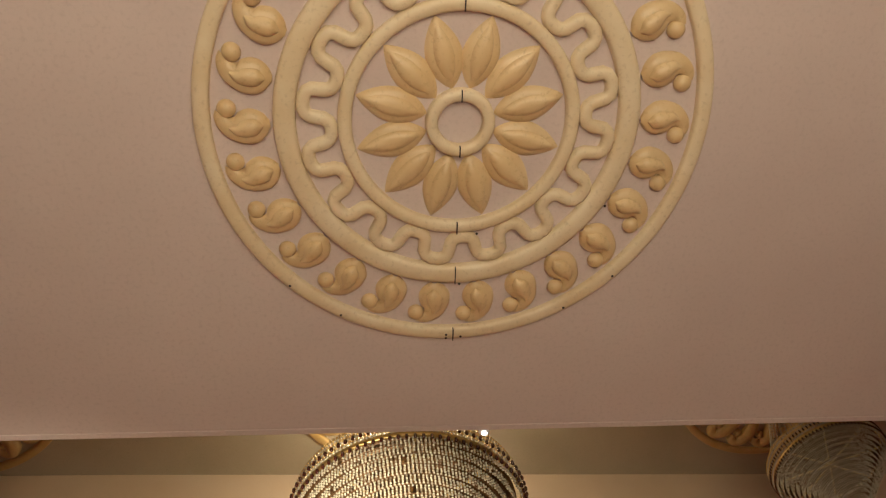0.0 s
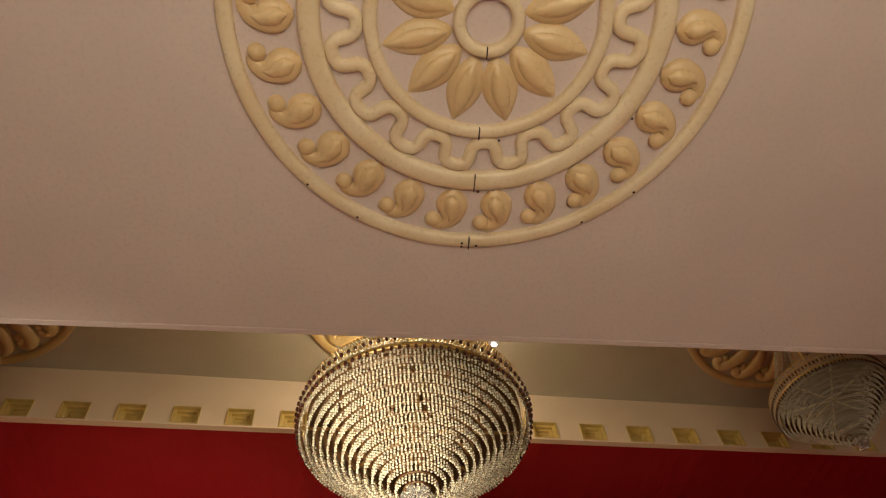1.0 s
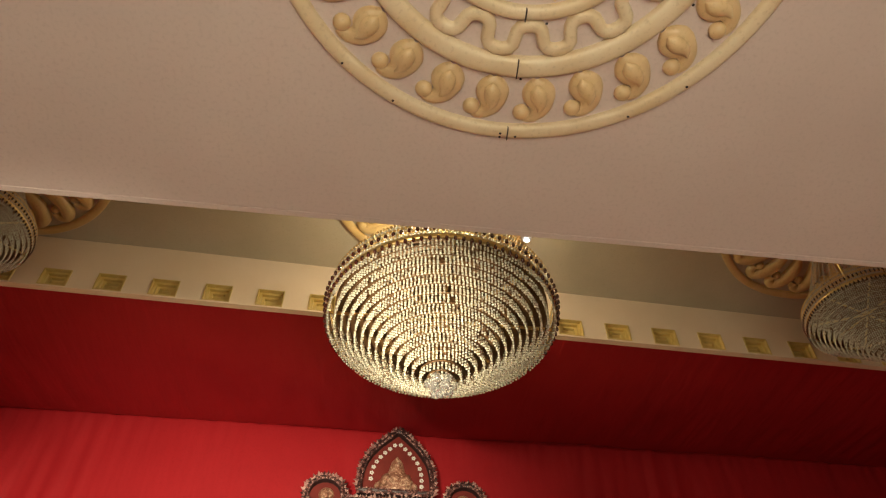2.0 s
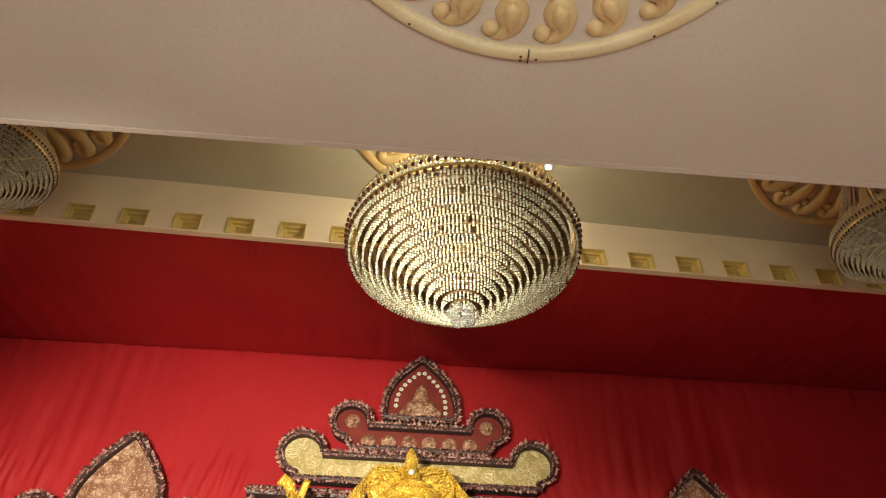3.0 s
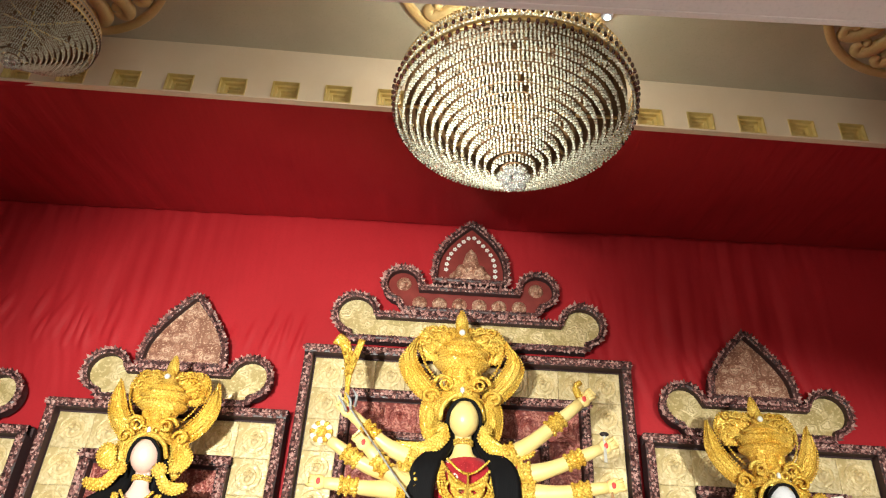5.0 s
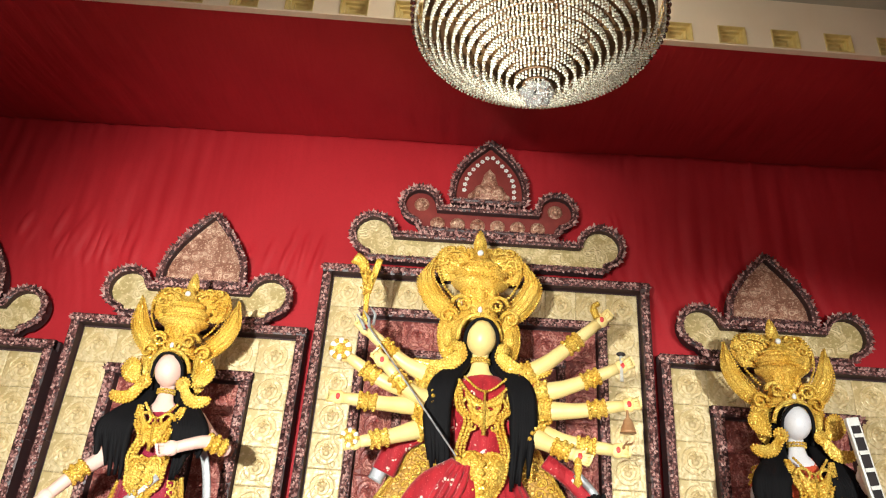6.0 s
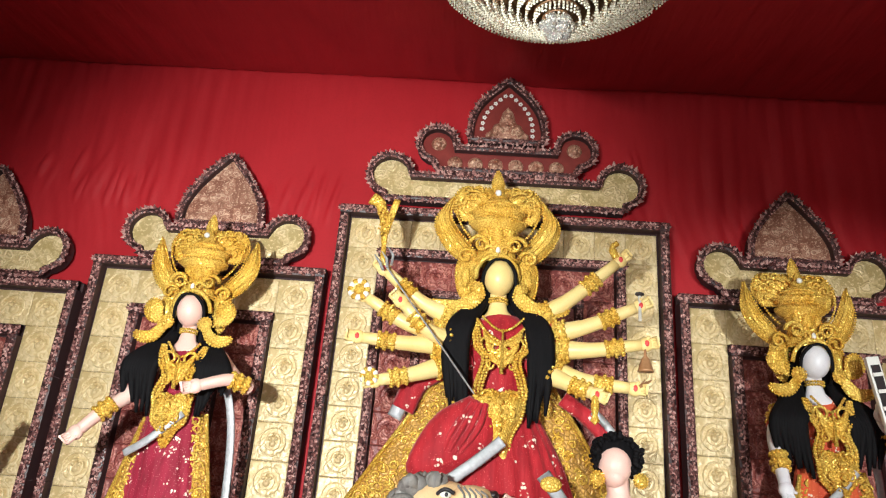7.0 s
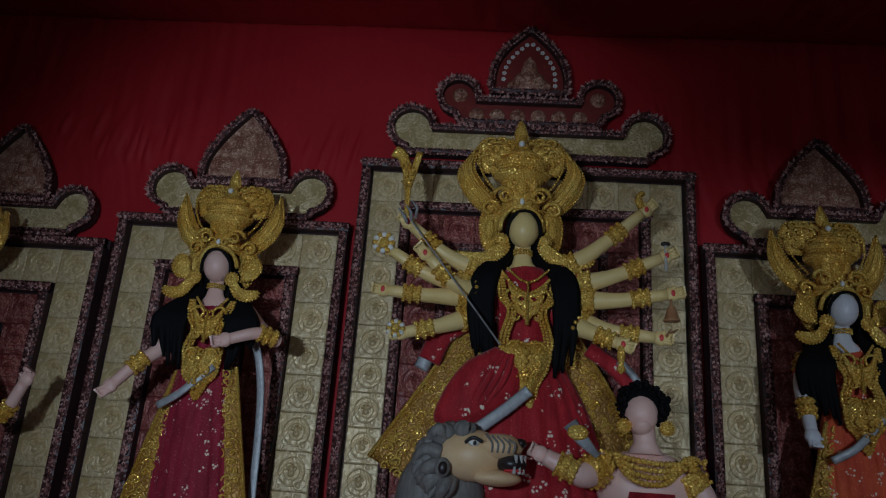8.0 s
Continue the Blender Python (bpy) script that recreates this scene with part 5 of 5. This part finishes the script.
    for dx, dz in ((0, 0), (-0.05, -0.03), (0.045, 0.035)):
        tube(bm, [(-0.645 + dx * 0.6, 5.2, 3.40 + dz * 0.6), (-0.655 + dx, 5.2, 3.47 + dz), (-0.70 + dx, 5.2, 3.53 + dz)], [0.012, 0.011, 0.003], S["silver"], 6)
    for x, z, r in ((-0.845, 3.24, 0.062), (-0.70, 2.60, 0.05)):
        for k in range(12):
            a = 2 * math.pi * k / 12
            ball(bm, (x + r * math.cos(a), 5.26, z + r * math.sin(a)), (r * 0.42, 0.02, r * 0.42), S["pale"] if k % 2 else GOLD, 8, 6)
        ball(bm, (x, 5.25, z), (r * 0.7, 0.03, r * 0.7), GOLD, 12, 8)
    tube(bm, smooth_path([(1.06, 5.28, 3.62), (1.03, 5.27, 3.70), (1.07, 5.27, 3.74)], 4), [0.03] * 4 + [0.022] * 5, GOLD, 8)
    tube(bm, [(1.225, 5.27, 3.14), (1.225, 5.27, 3.34)], 0.012, S["pale"], 8)
    ball(bm, (1.225, 5.27, 3.345), (0.035, 0.02, 0.018), S["dark"], 12, 8)
    lathe(bm, [(0.008, 0.0), (0.012, -0.05), (0.03, -0.07), (0.055, -0.15), (0.06, -0.16), (0.0, -0.16)], 16, S["copper"], (1.255, 5.27, 2.93))
    for k in range(5):
        tube(bm, [(1.21, 5.27, 2.655), (1.25 + 0.012 * k, 5.27, 2.69 + 0.012 * abs(k - 2))], [0.010, 0.004], S["copper"], 6)
    lathe(bm, [(0.0, 0.02), (0.022, 0.0), (0.030, -0.06), (0.018, -0.12), (0.034, -0.16), (0.0, -0.19)], 14, GOLD, (0.885, 5.20, 2.55))
    return statue("idol_statue", bm, "ten-armed painted idol in red sari with tall gold crown")


def side_idol(x, face_z, skin, sari, label, arms, seed, lean=0.0, slim=1.0):
    rng = random.Random(seed)
    bm = bmesh.new()
    y, s = 5.50, 0.86
    sh = face_z - 0.265
    waist = face_z - 0.72
    skirt(bm, x + 0.02, y - 0.02, [(0.0, 0.17, waist + 0.05), (0.0, 0.21, waist - 0.08), (0.0, 0.25, waist - 0.35), (0.02, 0.28, waist - 0.70), (0.03, 0.30, waist - 1.05), (0.03, 0.32, STAGE)], S[sari], 20, 0.55)
    torso(bm, x + 0.03, y, sh, waist, 0.19, 0.15, S[sari])
    head(bm, x, 5.42, face_z, s, S[skin])
    crown(bm, x + lean * 0.2, 5.48, face_z + 0.105, s * 1.0, rng, lean, True)
    for sx in (-1, 1):
        earring(bm, x + sx * 0.145, 5.36, face_z - 0.115, 0.050)
        shoulder_wing(bm, x + sx * 0.15, 5.36, face_z - 0.08, sx, 0.21, 0.20)
        leaf_plate(bm, [(x + sx * 0.20, face_z - 0.12), (x + sx * 0.22, face_z + 0.03), (x + sx * 0.30, face_z + 0.07), (x + sx * 0.35, face_z - 0.01), (x + sx * 0.30, face_z - 0.10)], 5.40, 0.025, beads=0.010)
        hair_fall(bm, x + 0.01, 5.37, face_z, waist - 0.04, 0.20, sx, rng)
    garlands(bm, x + 0.03, 5.38, sh - 0.01, waist, waist - 0.30, 0.165, rng, 0.0)
    gold_flare(bm, (x - 0.12, waist - 0.10), (x - 0.30, STAGE + 0.15), 0.06, 0.15, y - 0.06, rng)
    gold_flare(bm, (x + 0.20, waist - 0.05), (x + 0.36, STAGE + 0.15), 0.06, 0.14, y - 0.06, rng)
    curve_band(bm, [(x + 0.28, 5.52, sh - 0.15), (x + 0.40, 5.52, waist), (x + 0.44, 5.58, waist - 0.40), (x + 0.47, 5.58, STAGE + 0.2)], 0.030, S["silver"], 0.006)
    curve_band(bm, [(x + 0.14, 5.29, waist - 0.06), (x - 0.06, 5.27, waist - 0.26), (x - 0.22, 5.30, waist - 0.36)], 0.028, S["silver"], 0.010)
    for path, cuffs in arms:
        arm(bm, path, (0.062, 0.040), S[skin], cuffs, sleeve=S[sari] if sari != "sari_maroon" else None)
    return statue("idol_statue", bm, label)


many_armed_idol()
side_idol(-2.125, 3.035, "skin_pink", "sari_maroon", "pink-skinned painted idol in maroon sari with gold crown",
          [([(-2.32, 5.46, 2.70), (-2.42, 5.40, 2.40), (-2.55, 5.30, 2.24), (-2.66, 5.24, 2.09)], (0.72,)),
           ([(-1.86, 5.46, 2.70), (-1.72, 5.42, 2.55), (-1.57, 5.36, 2.47), (-1.68, 5.24, 2.50), (-1.86, 5.18, 2.44)], (0.70,))], 21)
side_idol(2.515, 2.965, "skin_white", "sari_orange", "white-skinned painted idol in orange sari with gold crown",
          [([(2.26, 5.46, 2.62), (2.19, 5.42, 2.40), (2.17, 5.34, 2.22), (2.165, 5.28, 2.07)], (0.15, 0.72)),
           ([(2.78, 5.46, 2.62), (2.92, 5.40, 2.40), (2.88, 5.30, 2.55)], (0.70,))], 31, lean=-0.06)
side_idol(-4.35, 2.80, "skin_pink", "sari_maroon", "pink-skinned painted idol holding a fist up beside its panel",
          [([(-4.12, 5.46, 2.42), (-3.80, 5.42, 2.02), (-3.60, 5.36, 1.78), (-3.45, 5.32, 1.85), (-3.34, 5.28, 2.04)], (0.78,)),
           ([(-4.58, 5.46, 2.42), (-4.75, 5.42, 2.10), (-4.70, 5.3, 1.9)], (0.7,))], 41)


def fallen_warrior():
    rng = random.Random(5)
    bm = bmesh.new()
    sk = S["skin_pink"]
    x, y, z = 1.005, 5.16, 2.10
    ball(bm, (x, y, z), (0.112, 0.115, 0.130), sk, 22, 16)
    ball(bm, (x - 0.005, y - 0.01, z - 0.075), (0.075, 0.10, 0.070), sk, 18, 12)
    tube(bm, [(x + 0.02, y + 0.02, z - 0.08), (x + 0.03, y + 0.03, z - 0.18), (x + 0.03, y + 0.03, z - 0.26)], [0.075, 0.075, 0.12], sk, 14)
    for k in range(330):
        a, q = rng.uniform(0, 2 * math.pi), rng.uniform(0.0, 1.0)
        px, pz = x + 0.015 + 0.165 * math.cos(a) * (0.7 + 0.3 * q), z + 0.055 + 0.155 * math.sin(a) * (0.7 + 0.3 * q)
        if pz < z + 0.07 and abs(px - x) < 0.10:
            continue
        if pz < z - 0.09 and px < x:
            continue
        ball(bm, (px, y + rng.uniform(-0.06, 0.08), pz), rng.uniform(0.012, 0.024), HAIR, 7, 5)
    ball(bm, (x + 0.012, y + 0.05, z + 0.06), (0.150, 0.12, 0.150), HAIR, 18, 12)
    ball(bm, (x + 0.05, y + 0.10, 1.62), (0.33, 0.19, 0.26), sk, 24, 16)
    tube(bm, [(x + 0.05, y + 0.12, 1.60), (x + 0.05, y + 0.12, STAGE)], [0.24, 0.26], S["sari_red"], 18)
    arm(bm, [(0.76, y, 1.76), (0.62, y - 0.10, 1.68), (0.50, y - 0.12, 1.72), (0.37, y - 0.10, 1.78)], (0.085, 0.055), sk, (0.22, 0.72))
    arm(bm, [(1.30, y + 0.05, 1.72), (1.42, y, 1.55), (1.40, y - 0.1, 1.35)], (0.09, 0.06), sk, (0.2,))
    for r0 in (0.0, 0.03, 0.06, 0.09):
        string_of_beads(bm, [(x - 0.26 + r0, y - 0.02, 1.84 - r0 * 0.6), (x - 0.08, y - 0.10 - r0 * 0.3, 1.80 - r0 * 1.4), (x + 0.10, y - 0.11 - r0 * 0.3, 1.78 - r0 * 1.4), (x + 0.34 - r0, y - 0.02, 1.80 - r0 * 0.6)], 0.022, 0.030)
    for sx in (-1, 1):
        scatter_beads(bm, rng, (x + 0.05 + sx * 0.27, 1.79), 0.09, 0.05, 40, y - 0.08, (0.012, 0.022))
        earring(bm, x + 0.02 + sx * 0.14, y - 0.05, z - 0.09, 0.045)
    # short sword held at an angle
    tube(bm, [(0.52, 5.02, 2.0), (0.60, 5.02, 1.90), (0.70, 5.02, 1.80)], [0.05, 0.045, 0.02], S["silver"], 8, 0.3)
    ball(bm, (0.57, 5.0, 1.94), (0.07, 0.02, 0.05), GOLD, 12, 8)
    return statue("warrior_statue", bm, "painted warrior statue with curly black hair and gold ornaments")


def lion():
    bm = bmesh.new()
    tan, mane, y = S["skin_tan"], S["mane"], 5.02
    ball(bm, (-0.10, y + 0.04, 1.755), (0.23, 0.17, 0.165), tan, 24, 16)
    ball(bm, (0.07, y - 0.02, 1.815), (0.155, 0.13, 0.085), tan, 22, 14)
    ball(bm, (0.06, y - 0.02, 1.625), (0.16, 0.12, 0.055), tan, 20, 12)
    ball(bm, (0.15, y - 0.03, 1.715), (0.10, 0.115, 0.066), S["dark"], 18, 12)
    ball(bm, (0.16, y - 0.06, 1.675), (0.07, 0.08, 0.018), S["palm"], 14, 8)
    for k in range(6):
        a = radians(-75 + 26 * k)
        px, py = 0.15 + 0.085 * math.cos(a), y - 0.04 + 0.10 * math.sin(a)
        tube(bm, [(px, py, 1.770), (px + 0.004, py, 1.722)], [0.015, 0.006], S["pale"], 6)
        tube(bm, [(px - 0.01, py, 1.655), (px - 0.006, py, 1.698)], [0.014, 0.006], S["pale"], 6)
    ball(bm, (0.205, y - 0.03, 1.845), (0.040, 0.065, 0.032), S["dark"], 14, 10)
    for k in range(5):
        curve_band(bm, [(-0.02 + 0.036 * k, y - 0.115, 1.885 - 0.006 * k), (0.02 + 0.036 * k, y - 0.150, 1.83), (0.02 + 0.034 * k, y - 0.145, 1.775)], 0.007, S["mane"], 0.007)
    ball(bm, (-0.095, y - 0.122, 1.825), (0.036, 0.018, 0.020), S["pale"], 12, 8)
    ball(bm, (-0.090, y - 0.136, 1.825), (0.012, 0.010, 0.014), S["dark"], 10, 8)
    curve_band(bm, [(-0.15, y - 0.115, 1.825), (-0.10, y - 0.135, 1.858), (-0.04, y - 0.13, 1.835)], 0.012, S["dark"], 0.01)
    rng = random.Random(3)
    for k in range(34):
        t = k / 33
        a = radians(70 + 190 * t)
        cx, cz = -0.20, 1.73
        p0 = (cx + 0.10 * math.cos(a), y + rng.uniform(-0.04, 0.10), cz + 0.12 * math.sin(a))
        p1 = (cx + 0.22 * math.cos(a) + rng.uniform(-0.02, 0.02), y + rng.uniform(-0.08, 0.08), cz + 0.20 * math.sin(a))
        p2 = (cx + 0.26 * math.cos(a) - 0.02, y + rng.uniform(-0.03, 0.10), cz + 0.21 * math.sin(a) - 0.08)
        tube(bm, smooth_path([p0, p1, p2], 4), [0.045, 0.05, 0.05, 0.048, 0.045, 0.04, 0.032, 0.022, 0.008], mane, 8)
    ball(bm, (-0.285, y - 0.10, 1.665), (0.052, 0.03, 0.062), mane, 14, 10)
    ball(bm, (-0.282, y - 0.125, 1.662), (0.030, 0.02, 0.040), S["dark"], 12, 8)
    ball(bm, (-0.30, y + 0.20, 1.45), (0.30, 0.20, 0.36), mane, 20, 14)
    ball(bm, (-0.35, y + 0.24, 1.30), (0.32, 0.19, 0.22), tan, 20, 14)
    for x in (-0.16, -0.50):
        tube(bm, [(x, y + 0.16, 1.35), (x, y + 0.12, 1.12), (x, y + 0.10, STAGE)], [0.10, 0.08, 0.10], tan, 12)
    return statue("lion_statue", bm, "painted snarling lion statue with grey mane")


fallen_warrior()
lion()

# white keyed instrument in front of one idol
veena = empty("stringed_instrument", pose(2.875, 5.14, 2.30, 0, -9, 0), "white stringed instrument with dark frets held by an idol", "instrument")
part("neck", a_box(-0.045, -0.02, -0.45, 0.045, 0.02, 0.66, bevel=0.008), M["pale"], veena)
part("fingerboard", a_box(-0.030, -0.026, -0.42, 0.030, -0.018, 0.60), M["dark"], veena, "dark fingerboard")
for k in range(9):
    part("fret", a_box(-0.034, -0.034, -0.40 + 0.115 * k, 0.034, -0.022, -0.375 + 0.115 * k), M["pale"], veena)
part("gourd", ball(bmesh.new(), (0.02, 0.02, -0.56), (0.17, 0.12, 0.16), 0, 24, 16), M["skin_tan"], veena)
